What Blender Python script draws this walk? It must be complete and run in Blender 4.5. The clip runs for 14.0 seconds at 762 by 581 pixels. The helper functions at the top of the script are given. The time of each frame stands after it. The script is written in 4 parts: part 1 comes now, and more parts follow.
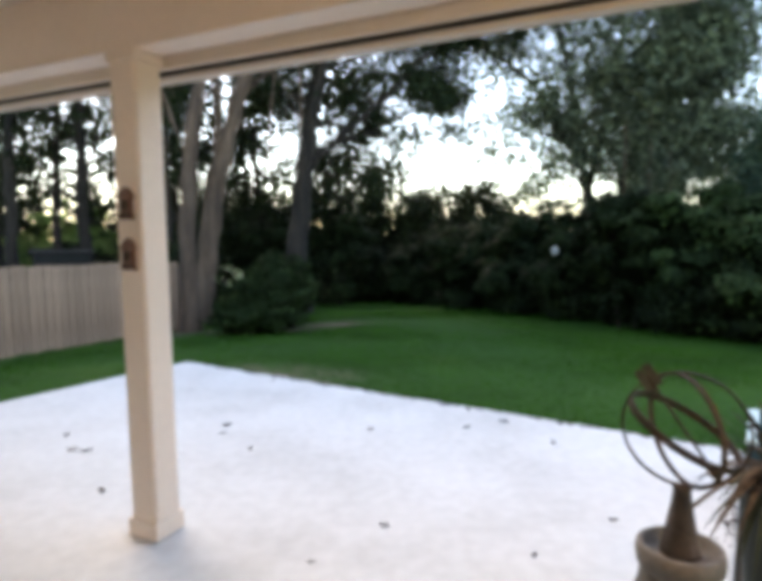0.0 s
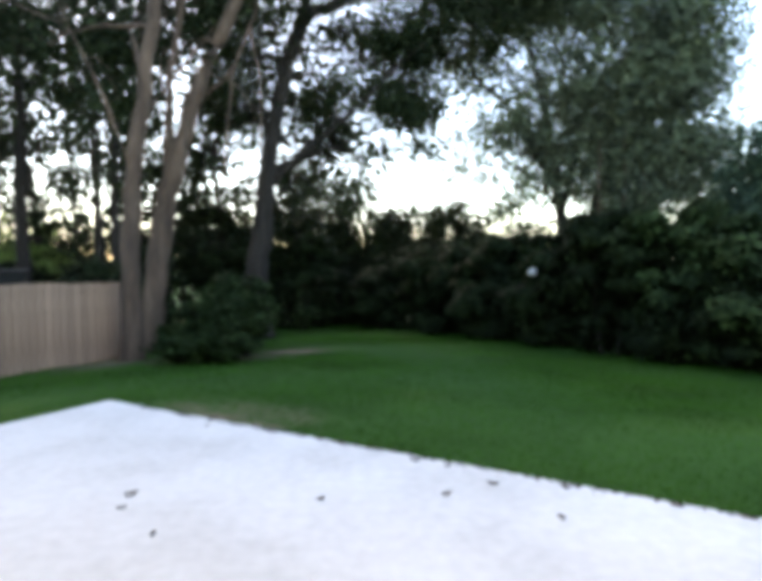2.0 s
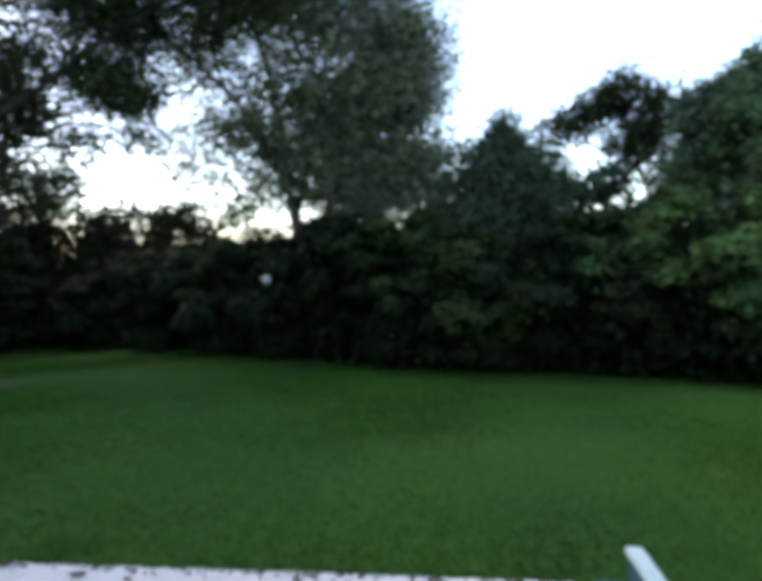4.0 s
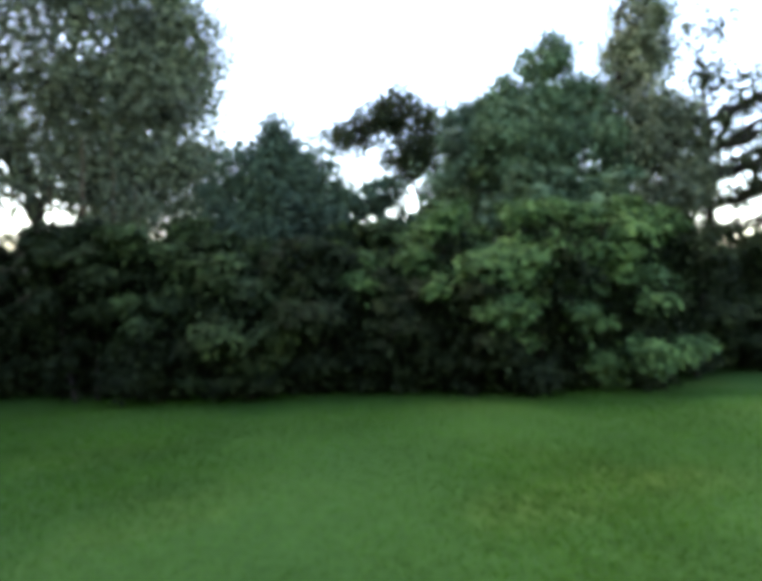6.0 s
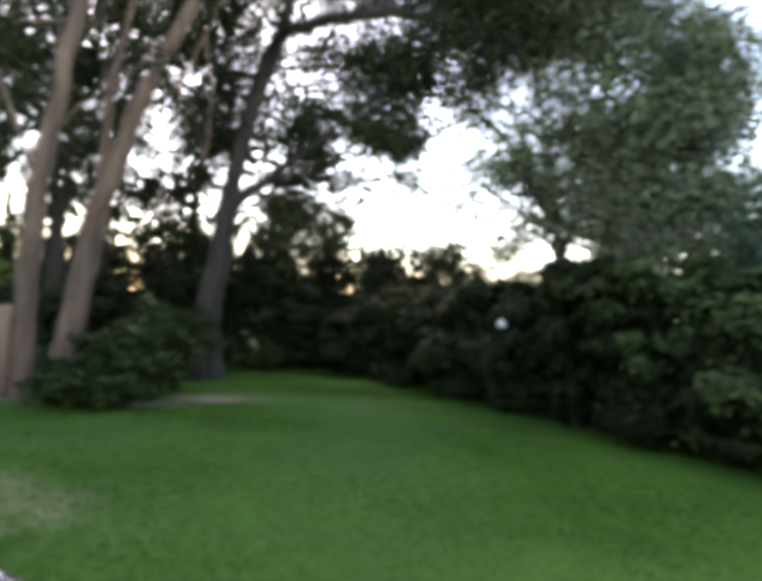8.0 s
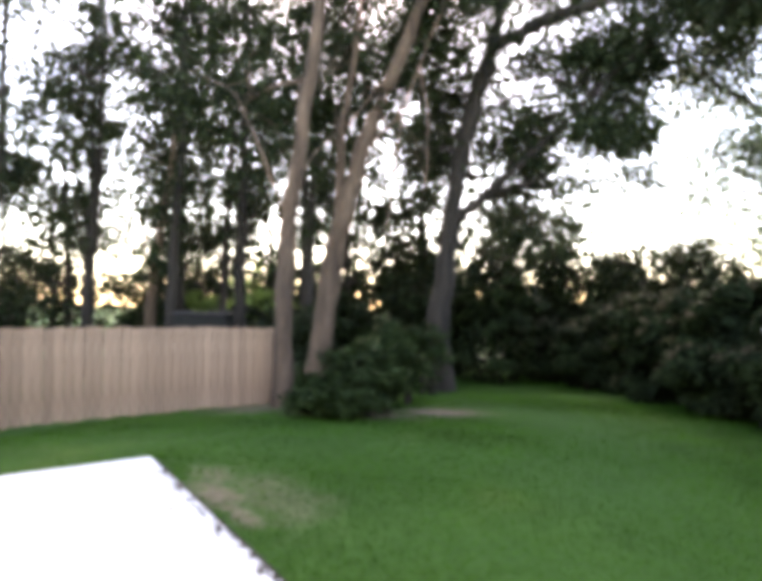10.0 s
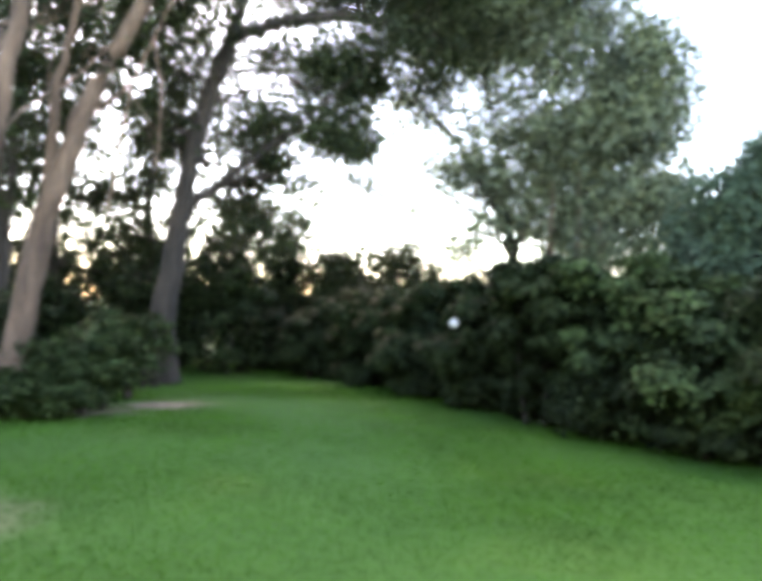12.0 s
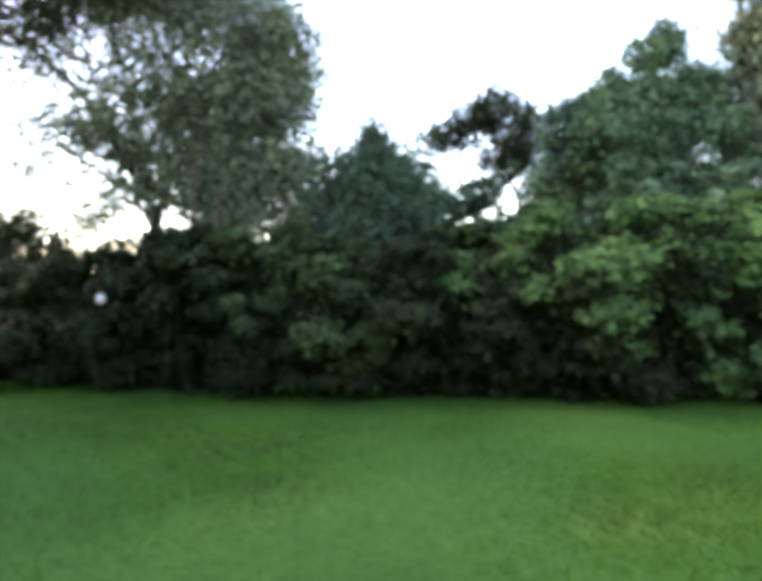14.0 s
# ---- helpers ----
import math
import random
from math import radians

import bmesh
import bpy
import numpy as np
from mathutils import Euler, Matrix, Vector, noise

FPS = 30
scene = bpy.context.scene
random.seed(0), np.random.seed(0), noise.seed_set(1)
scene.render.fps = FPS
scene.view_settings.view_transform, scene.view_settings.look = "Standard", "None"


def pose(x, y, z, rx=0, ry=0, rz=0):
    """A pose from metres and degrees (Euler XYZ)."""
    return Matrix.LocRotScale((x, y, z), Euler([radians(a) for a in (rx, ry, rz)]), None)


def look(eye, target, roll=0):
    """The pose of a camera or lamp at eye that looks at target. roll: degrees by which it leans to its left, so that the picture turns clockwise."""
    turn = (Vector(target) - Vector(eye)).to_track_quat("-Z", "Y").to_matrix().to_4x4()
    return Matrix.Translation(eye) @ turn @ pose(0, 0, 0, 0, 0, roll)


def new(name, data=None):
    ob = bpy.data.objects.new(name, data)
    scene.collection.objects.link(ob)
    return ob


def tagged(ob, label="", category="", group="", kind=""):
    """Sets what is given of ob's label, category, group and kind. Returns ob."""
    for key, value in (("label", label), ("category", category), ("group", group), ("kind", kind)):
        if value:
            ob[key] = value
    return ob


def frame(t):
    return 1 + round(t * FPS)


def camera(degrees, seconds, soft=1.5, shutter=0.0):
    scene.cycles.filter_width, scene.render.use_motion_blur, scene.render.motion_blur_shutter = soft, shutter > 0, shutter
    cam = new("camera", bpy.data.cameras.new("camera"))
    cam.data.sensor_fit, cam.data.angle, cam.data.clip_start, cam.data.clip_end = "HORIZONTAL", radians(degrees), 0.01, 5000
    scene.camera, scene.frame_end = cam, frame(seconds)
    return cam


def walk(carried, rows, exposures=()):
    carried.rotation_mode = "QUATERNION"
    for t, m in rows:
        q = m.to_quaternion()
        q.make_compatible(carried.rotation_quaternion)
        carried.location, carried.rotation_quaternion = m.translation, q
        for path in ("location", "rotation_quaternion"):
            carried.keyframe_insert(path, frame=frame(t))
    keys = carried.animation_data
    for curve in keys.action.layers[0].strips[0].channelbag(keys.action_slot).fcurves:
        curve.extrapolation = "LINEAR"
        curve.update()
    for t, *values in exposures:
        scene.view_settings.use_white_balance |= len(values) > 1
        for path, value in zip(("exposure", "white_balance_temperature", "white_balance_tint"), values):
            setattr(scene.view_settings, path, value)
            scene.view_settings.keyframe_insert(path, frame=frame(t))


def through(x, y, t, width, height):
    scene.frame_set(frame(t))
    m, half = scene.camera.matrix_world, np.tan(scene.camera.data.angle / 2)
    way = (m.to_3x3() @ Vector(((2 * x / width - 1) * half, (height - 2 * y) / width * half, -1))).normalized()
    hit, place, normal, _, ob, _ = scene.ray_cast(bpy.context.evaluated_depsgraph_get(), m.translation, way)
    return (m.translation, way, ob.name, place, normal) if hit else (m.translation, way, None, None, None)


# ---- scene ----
# ---------------------------------------------------------------- camera
cam = camera(66.8, 14.0, soft=7.0, shutter=0.5)
PATH = [
    (0.0, (0.000, 0.000, 1.529), (-0.000, 4.981, 1.094), -0.76),
    (0.5, (0.031, 0.180, 1.477), (0.010, 5.169, 1.145), -1.48),
    (1.0, (0.053, 0.402, 1.459), (0.072, 5.393, 1.164), -0.78),
    (1.5, (0.079, 0.718, 1.446), (0.150, 5.711, 1.181), -1.00),
    (2.0, (0.092, 1.053, 1.446), (0.357, 6.040, 1.210), -0.45),
    (2.5, (0.136, 1.363, 1.459), (0.812, 6.310, 1.210), -0.47),
    (3.0, (0.236, 1.632, 1.480), (1.408, 6.486, 1.216), -1.01),
    (3.5, (0.390, 1.998, 1.445), (2.201, 6.651, 1.197), -0.84),
    (4.0, (0.561, 2.117, 1.466), (2.932, 6.514, 1.256), -0.79),
    (4.2, (0.570, 2.165, 1.479), (3.199, 6.411, 1.237), -1.64),
    (4.9, (0.941, 2.322, 1.495), (4.318, 6.002, 1.271), -1.89),
    (5.6, (1.313, 2.479, 1.512), (5.097, 5.742, 1.335), -1.40),
    (6.3, (1.684, 2.635, 1.528), (5.213, 6.176, 1.437), -0.72),
    (6.5, (1.688, 2.634, 1.521), (4.941, 6.431, 1.468), -0.51),
    (7.0, (1.715, 2.613, 1.498), (3.990, 7.066, 1.529), -0.28),
    (7.5, (1.754, 2.620, 1.487), (2.901, 7.486, 1.566), 1.66),
    (8.0, (1.778, 2.742, 1.494), (1.791, 7.741, 1.601), 3.23),
    (8.5, (1.791, 2.870, 1.486), (0.800, 7.769, 1.615), 1.63),
    (8.7, (1.794, 2.904, 1.468), (0.497, 7.731, 1.621), 1.36),
    (9.4, (1.870, 2.823, 1.509), (-0.047, 7.438, 1.684), 0.64),
    (10.1, (1.946, 2.742, 1.549), (0.035, 7.360, 1.688), 0.49),
    (10.8, (2.022, 2.661, 1.589), (0.727, 7.489, 1.696), 1.34),
    (11.0, (2.007, 2.646, 1.575), (0.980, 7.539, 1.679), 1.78),
    (11.5, (1.968, 2.609, 1.540), (1.626, 7.597, 1.637), 2.86),
    (12.0, (1.901, 2.563, 1.536), (2.248, 7.550, 1.657), 2.12),
    (12.5, (1.798, 2.561, 1.519), (2.862, 7.446, 1.633), 1.58),
    (13.0, (1.699, 2.586, 1.507), (3.526, 7.240, 1.567), 0.92),
    (13.5, (1.614, 2.616, 1.513), (4.134, 6.935, 1.488), -0.03),
    (14.0, (1.549, 2.647, 1.514), (4.695, 6.531, 1.399), -1.02),
]
walk(cam, [(t, look(eye, target, roll)) for t, eye, target, roll in PATH],
     exposures=[(0.0, 2.5, 7600, 11), (1.0, 2.54, 7500, 10), (2.0, 2.53, 7450, 10), (3.0, 2.35, 7400, 13), (4.2, 1.98, 7200, 11), (6.3, 3.02, 7600, 16), (7.5, 2.97, 8000, 16), (8.7, 3.1, 8600, 21), (11.0, 3.58, 8500, 21), (12.0, 3.87, 8100, 18), (14.0, 3.33, 7850, 18)])

# ---------------------------------------------------------------- light
world = bpy.data.worlds.new("evening_sky")
scene.world = world
world.use_nodes = True
sky = world.node_tree.nodes.new("ShaderNodeTexSky")
sky.sky_type = "NISHITA"
sky.sun_disc = False
sky.sun_elevation = radians(43)
sky.sun_rotation = radians(-26)
sky.air_density, sky.dust_density, sky.ozone_density = 1.0, 0.75, 1.0
bg = world.node_tree.nodes["Background"]
bg.inputs["Strength"].default_value = 0.15
world.node_tree.links.new(sky.outputs["Color"], bg.inputs["Color"])

sun_data = bpy.data.lights.new("sun", "SUN")
sun_data.energy, sun_data.angle, sun_data.color = 0.5, radians(40), (1.0, 0.88, 0.76)
sun = new("sun", sun_data)
sun.matrix_world = look((-17, 35, 36), (0, 0, 0))

# ---------------------------------------------------------------- materials
def material(name):
    m = bpy.data.materials.new(name)
    m.use_nodes = True
    return m, m.node_tree.nodes, m.node_tree.links, m.node_tree.nodes["Principled BSDF"]


def ramp(nodes, stops):
    r = nodes.new("ShaderNodeValToRGB")
    while len(r.color_ramp.elements) < len(stops):
        r.color_ramp.elements.new(0.5)
    for e, (p, c) in zip(r.color_ramp.elements, stops):
        e.position, e.color = p, (*c, 1)
    return r


def noise_tex(nodes, links, scale, detail=5, coord="Object", stretch=(1, 1, 1), rough=0.55):
    tc = nodes.new("ShaderNodeTexCoord")
    mp = nodes.new("ShaderNodeMapping")
    mp.inputs["Scale"].default_value = stretch
    n = nodes.new("ShaderNodeTexNoise")
    n.inputs["Scale"].default_value, n.inputs["Detail"].default_value = scale, detail
    n.inputs["Roughness"].default_value = rough
    links.new(tc.outputs[coord], mp.inputs["Vector"])
    links.new(mp.outputs["Vector"], n.inputs["Vector"])
    return n


def mix_rgb(nodes, links, a, b, fac, blend="MIX"):
    m = nodes.new("ShaderNodeMix")
    m.data_type, m.blend_type = "RGBA", blend
    for sock, v in ((m.inputs[6], a), (m.inputs[7], b), (m.inputs[0], fac)):
        if isinstance(v, (int, float)):
            sock.default_value = v
        elif isinstance(v, tuple):
            sock.default_value = (*v, 1)
        else:
            links.new(v, sock)
    return m.outputs[2]


def bump(nodes, links, height, bsdf, strength=0.3, distance=0.02):
    b = nodes.new("ShaderNodeBump")
    b.inputs["Strength"].default_value, b.inputs["Distance"].default_value = strength, distance
    links.new(height, b.inputs["Height"])
    links.new(b.outputs["Normal"], bsdf.inputs["Normal"])


def surface(name, dark, mid, light, scale, rough=0.7, fine=8.0, relief=0.3, stretch=(1, 1, 1), metal=0.0, vary=0.0, distance=0.01, grain=0.28):
    """A surface with large blotches, fine grain and relief."""
    m, nodes, links, p = material(name)
    big = noise_tex(nodes, links, scale, 4, stretch=stretch)
    small = noise_tex(nodes, links, scale * fine, 6, stretch=stretch)
    r = ramp(nodes, [(0.28, dark), (0.5, mid), (0.74, light)])
    links.new(big.outputs["Fac"], r.inputs["Fac"])
    r2 = ramp(nodes, [(0.3, (1 - grain,) * 3), (0.7, (1 + grain * 0.4,) * 3)])
    links.new(small.outputs["Fac"], r2.inputs["Fac"])
    col = mix_rgb(nodes, links, r.outputs["Color"], r2.outputs["Color"], 1.0, "MULTIPLY")
    if vary:
        oi = nodes.new("ShaderNodeObjectInfo")
        r3 = ramp(nodes, [(0.0, (1 - vary,) * 3), (1.0, (1 + vary,) * 3)])
        links.new(oi.outputs["Random"], r3.inputs["Fac"])
        col = mix_rgb(nodes, links, col, r3.outputs["Color"], 1.0, "MULTIPLY")
    links.new(col, p.inputs["Base Color"])
    p.inputs["Roughness"].default_value, p.inputs["Metallic"].default_value = rough, metal
    if relief:
        bump(nodes, links, small.outputs["Fac"], p, relief, distance)
    return m


def leaf_material(name, dark, light, through=0.22, gloss=0.6):
    """Leaves that differ one from the next and in drifts across the crown, and let some light through."""
    m, nodes, links, p = material(name)
    geo = nodes.new("ShaderNodeNewGeometry")
    r = ramp(nodes, [(0.0, dark), (1.0, light)])
    links.new(geo.outputs["Random Per Island"], r.inputs["Fac"])
    n = noise_tex(nodes, links, 0.8, 3)
    r2 = ramp(nodes, [(0.3, (0.6, 0.65, 0.7)), (0.7, (1.12, 1.20, 0.90))])
    links.new(n.outputs["Fac"], r2.inputs["Fac"])
    col = mix_rgb(nodes, links, r.outputs["Color"], r2.outputs["Color"], 1.0, "MULTIPLY")
    links.new(col, p.inputs["Base Color"])
    p.inputs["Roughness"].default_value = gloss
    p.inputs["Specular IOR Level"].default_value = 0.04
    tr = nodes.new("ShaderNodeBsdfTranslucent")
    links.new(col, tr.inputs["Color"])
    mx = nodes.new("ShaderNodeMixShader")
    mx.inputs[0].default_value = through
    links.new(p.outputs["BSDF"], mx.inputs[1])
    links.new(tr.outputs["BSDF"], mx.inputs[2])
    links.new(mx.outputs["Shader"], nodes["Material Output"].inputs["Surface"])
    return m


CONCRETE = surface("pale_concrete", (0.50, 0.49, 0.465), (0.61, 0.60, 0.58), (0.67, 0.665, 0.65), 0.8, 0.85, 16, 0.08, grain=0.09)
CREAM = surface("cream_paint", (0.76, 0.625, 0.52), (0.80, 0.665, 0.56), (0.83, 0.70, 0.59), 1.2, 0.55, 20, 0.03, grain=0.04)
WHITE_TRIM = surface("white_trim_paint", (0.66, 0.56, 0.46), (0.70, 0.60, 0.50), (0.74, 0.64, 0.54), 1.5, 0.5, 20, 0.03, grain=0.04)
# dark metal of the small fittings; at the eave it paints the shade
DARK_METAL_AND_SHADE = surface("dark_metal_and_eave_shade", (0.015, 0.012, 0.01), (0.025, 0.02, 0.018), (0.04, 0.032, 0.028), 3, 0.45, 10, 0.05)
SHINGLE = surface("brown_shingle", (0.06, 0.05, 0.045), (0.09, 0.075, 0.065), (0.13, 0.11, 0.10), 3, 0.9, 10, 0.6)
RUST = surface("rusted_iron", (0.03, 0.018, 0.012), (0.065, 0.038, 0.022), (0.12, 0.065, 0.035), 14, 0.65, 6, 0.3, metal=0.4)
FLETCH = surface("pale_rusted_plate", (0.06, 0.052, 0.034), (0.10, 0.086, 0.058), (0.15, 0.13, 0.09), 18, 0.75, 5, 0.3)
STONEWARE = surface("weathered_stoneware", (0.11, 0.097, 0.085), (0.17, 0.152, 0.135), (0.25, 0.225, 0.20), 7, 0.8, 6, 0.4)
CONE = surface("dark_brown_stoneware", (0.045, 0.034, 0.028), (0.08, 0.06, 0.05), (0.12, 0.092, 0.078), 9, 0.8, 6, 0.4)
TERRACOTTA = surface("glazed_terracotta", (0.07, 0.028, 0.018), (0.14, 0.055, 0.03), (0.22, 0.10, 0.055), 22, 0.5, 4, 0.4)
# teal darkened for the shade under the chair's arms
TEAL_SHADED = surface("teal_paint_in_shade", (0.012, 0.055, 0.085), (0.02, 0.08, 0.115), (0.035, 0.115, 0.155), 4, 0.35, 12, 0.1)
# the same teal with the sky's reflection on the arm tops painted in
TEAL_SKYLIT = surface("teal_paint_with_sky_sheen", (0.42, 0.56, 0.56), (0.52, 0.65, 0.645), (0.60, 0.71, 0.70), 5, 0.5, 12, 0.15)
BLUE_SLAB = surface("mottled_blue_slab", (0.03, 0.075, 0.11), (0.05, 0.11, 0.15), (0.085, 0.15, 0.19), 7, 0.8, 16, 0.5)
PLANTER = surface("dark_green_glaze", (0.006, 0.011, 0.009), (0.010, 0.018, 0.015), (0.018, 0.030, 0.025), 6, 0.7, 8, 0.1)
SOIL = surface("potting_soil", (0.02, 0.014, 0.01), (0.035, 0.025, 0.018), (0.06, 0.045, 0.03), 20, 0.95, 4, 0.8)
FENCE_WOOD = surface("weathered_cedar", (0.29, 0.175, 0.115), (0.41, 0.262, 0.178), (0.51, 0.345, 0.242), 2.0, 0.85, 9, 0.5, (3, 3, 0.25), vary=0.16)
BARK_PALE = surface("pale_furrowed_bark", (0.045, 0.027, 0.018), (0.105, 0.066, 0.044), (0.185, 0.122, 0.083), 2.2, 0.9, 6, 1.0, (2, 2, 0.35), distance=0.04)
# the look of limbs against a bright sky is put into this bark colour
BARK_SILHOUETTE = surface("backlit_silhouette_bark", (0.010, 0.007, 0.005), (0.022, 0.016, 0.012), (0.042, 0.031, 0.023), 2.2, 0.9, 6, 1.0, (2, 2, 0.35), distance=0.04)
BRIGHT_SPOT = surface("bright_spot_white", (0.42, 0.41, 0.38), (0.50, 0.49, 0.46), (0.56, 0.55, 0.52), 6, 0.4, 4, 0.05, grain=0.05)
DARK_TIMBER = surface("dark_timber", (0.006, 0.006, 0.006), (0.010, 0.010, 0.010), (0.016, 0.016, 0.015), 3, 0.95, 8, 0.3, (3, 3, 0.4))
DEAD_LEAF = surface("dead_leaf", (0.03, 0.02, 0.014), (0.065, 0.042, 0.026), (0.11, 0.072, 0.045), 30, 0.8, 3, 0.2, vary=0.3)
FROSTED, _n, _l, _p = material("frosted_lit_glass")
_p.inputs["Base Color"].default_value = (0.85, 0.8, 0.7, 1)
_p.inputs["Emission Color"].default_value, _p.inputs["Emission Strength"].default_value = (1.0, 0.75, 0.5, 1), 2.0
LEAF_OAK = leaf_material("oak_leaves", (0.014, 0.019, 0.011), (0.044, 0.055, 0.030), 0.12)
STRAP_BROWN = surface("withered_strap_leaf", (0.035, 0.022, 0.012), (0.075, 0.048, 0.026), (0.13, 0.085, 0.05), 30, 0.95, 3, 0.2)
STRAP_OLIVE = surface("olive_strap_leaf", (0.012, 0.018, 0.008), (0.024, 0.032, 0.015), (0.045, 0.052, 0.026), 20, 0.95, 3, 0.2)
LEAF_GREY = leaf_material("grey_green_leaves", (0.045, 0.060, 0.038), (0.22, 0.24, 0.175), 0.3)
# backlight and tree shade on the hedge are put into this near-black colour
LEAF_HEDGE_SHADED = leaf_material("shade_darkened_hedge_leaves", (0.006, 0.0095, 0.0045), (0.026, 0.037, 0.017), 0.12)
LEAF_SHRUB = leaf_material("shrub_leaves", (0.012, 0.021, 0.009), (0.050, 0.075, 0.031), 0.15)
LEAF_VINE = leaf_material("bright_vine_leaves", (0.022, 0.050, 0.020), (0.098, 0.165, 0.062))
LEAF_BLUE = leaf_material("blue_green_leaves", (0.028, 0.050, 0.038), (0.080, 0.115, 0.085))
# sunlight is put into this pale yellow-green; the far shrubs stand in shade
LEAF_SUN_PAINTED = leaf_material("far_leaves_painted_sunlit", (0.20, 0.30, 0.09), (0.38, 0.48, 0.18), 0.45)
LEAF_DRAPE = leaf_material("draping_vine_leaves", (0.040, 0.072, 0.045), (0.105, 0.160, 0.098))
GRASS_BLADE = leaf_material("grass_blades", (0.046, 0.122, 0.019), (0.066, 0.152, 0.026), 0.5, 0.9)


def lawn_material():
    m, nodes, links, p = material("lawn")
    a = noise_tex(nodes, links, 0.35, 4)
    b = noise_tex(nodes, links, 9.0, 6)
    r = ramp(nodes, [(0.3, (0.023, 0.070, 0.012)), (0.55, (0.032, 0.085, 0.014)), (0.75, (0.060, 0.104, 0.016))])
    links.new(a.outputs["Fac"], r.inputs["Fac"])
    r2 = ramp(nodes, [(0.3, (0.8, 0.82, 0.78)), (0.7, (1.12, 1.1, 1.1))])
    links.new(b.outputs["Fac"], r2.inputs["Fac"])
    col = mix_rgb(nodes, links, r.outputs["Color"], r2.outputs["Color"], 1.0, "MULTIPLY")
    soil = ramp(nodes, [(0.3, (0.12, 0.085, 0.060)), (0.7, (0.21, 0.155, 0.115))])
    links.new(b.outputs["Fac"], soil.inputs["Fac"])
    geo = nodes.new("ShaderNodeNewGeometry")
    wob = noise_tex(nodes, links, 3.2, 6)
    # bare soil: by the patio's edge, round the shrubs, and under the hedge
    for centre, squash, size in SOIL_PATCHES:
        mp = nodes.new("ShaderNodeMapping")
        mp.vector_type = "TEXTURE"
        mp.inputs["Location"].default_value = (centre[0], centre[1], 0)
        mp.inputs["Rotation"].default_value = (0, 0, radians(squash[2]))
        mp.inputs["Scale"].default_value = (squash[0], squash[1], 100)
        links.new(geo.outputs["Position"], mp.inputs["Vector"])
        ln = nodes.new("ShaderNodeVectorMath")
        ln.operation = "LENGTH"
        links.new(mp.outputs["Vector"], ln.inputs[0])
        ad = nodes.new("ShaderNodeMath")
        ad.operation = "MULTIPLY_ADD"
        links.new(wob.outputs["Fac"], ad.inputs[0])
        ad.inputs[1].default_value = 1.35
        links.new(ln.outputs["Value"], ad.inputs[2])
        rr = ramp(nodes, [(0.48, (size,) * 3), (0.82, (0, 0, 0))])
        sc = nodes.new("ShaderNodeMath")
        sc.operation = "MULTIPLY"
        sc.inputs[1].default_value = 0.5
        links.new(ad.outputs[0], sc.inputs[0])
        links.new(sc.outputs[0], rr.inputs["Fac"])
        col = mix_rgb(nodes, links, col, soil.outputs["Color"], rr.outputs["Color"])
    links.new(col, p.inputs["Base Color"])
    p.inputs["Roughness"].default_value = 0.9
    p.inputs["Specular IOR Level"].default_value = 0.12
    bump(nodes, links, b.outputs["Fac"], p, 0.5, 0.02)
    return m


# ---------------------------------------------------------------- plan
# The patio is a rectangle: A runs along its far edge, B from that edge towards the house.
CORNER = Vector((-2.51, 7.37, 0))
A = Vector((0.834, -0.552, 0)).normalized()
B = Vector((A.y, -A.x, 0)).normalized()
HOUSE_ROT = math.atan2(A.y, A.x)
PATIO_LONG, PATIO_DEEP = 6.1, 6.2


def plan(a, b, z=0.0):
    """A point by its distance along the far edge and its distance from that edge towards the house."""
    return CORNER + A * a + B * b + Vector((0, 0, z))


def away(x, y):
    d = Vector((x, y, 0)) - CORNER
    a, b = d.dot(A), d.dot(B)
    return math.hypot(1.5 * max(0, -a), max(0, -b))


def ground_z(x, y):
    return -0.06 - 0.05 * min(away(x, y), 14.0)


SOIL_PATCHES = [
    ((-1.35, 6.90), (0.75, 0.26, -33), 0.7),
    ((-0.75, 6.50), (0.35, 0.14, -33), 0.6),
    ((-1.75, 7.35), (0.40, 0.22, -20), 0.4),
    ((-0.9, 7.1), (1.3, 0.55, -33), 0.35),
    ((-1.2, 13.0), (1.15, 0.8, 10), 1.0),
    ((-2.3, 11.9), (1.5, 0.8, 10), 0.9),
    ((-4.6, 12.2), (1.2, 1.4, 20), 0.7),
]


# ---------------------------------------------------------------- mesh helpers
def mesh_of(name, verts, faces, mat, smooth=False):
    me = bpy.data.meshes.new(name)
    me.from_pydata([tuple(v) for v in verts], [], faces)
    me.materials.append(mat)
    if smooth:
        me.polygons.foreach_set("use_smooth", [True] * len(me.polygons))
    me.update()
    return me


def quads_mesh(name, co, mat):
    """A mesh of loose quads from an array (n, 4, 3)."""
    n = len(co)
    me = bpy.data.meshes.new(name)
    me.vertices.add(n * 4)
    me.vertices.foreach_set("co", co.reshape(-1).astype(np.float32))
    me.loops.add(n * 4)
    me.loops.foreach_set("vertex_index", np.arange(n * 4, dtype=np.int32))
    me.polygons.add(n)
    me.polygons.foreach_set("loop_start", np.arange(0, n * 4, 4, dtype=np.int32))
    me.materials.append(mat)
    me.update(calc_edges=True)
    return me


def thing(name, at, label, category, group="", kind=""):
    ob = new(name)
    ob.empty_display_size = 0.1
    ob.matrix_world = at if isinstance(at, Matrix) else Matrix.Translation(at)
    return tagged(ob, label, category, group, kind)


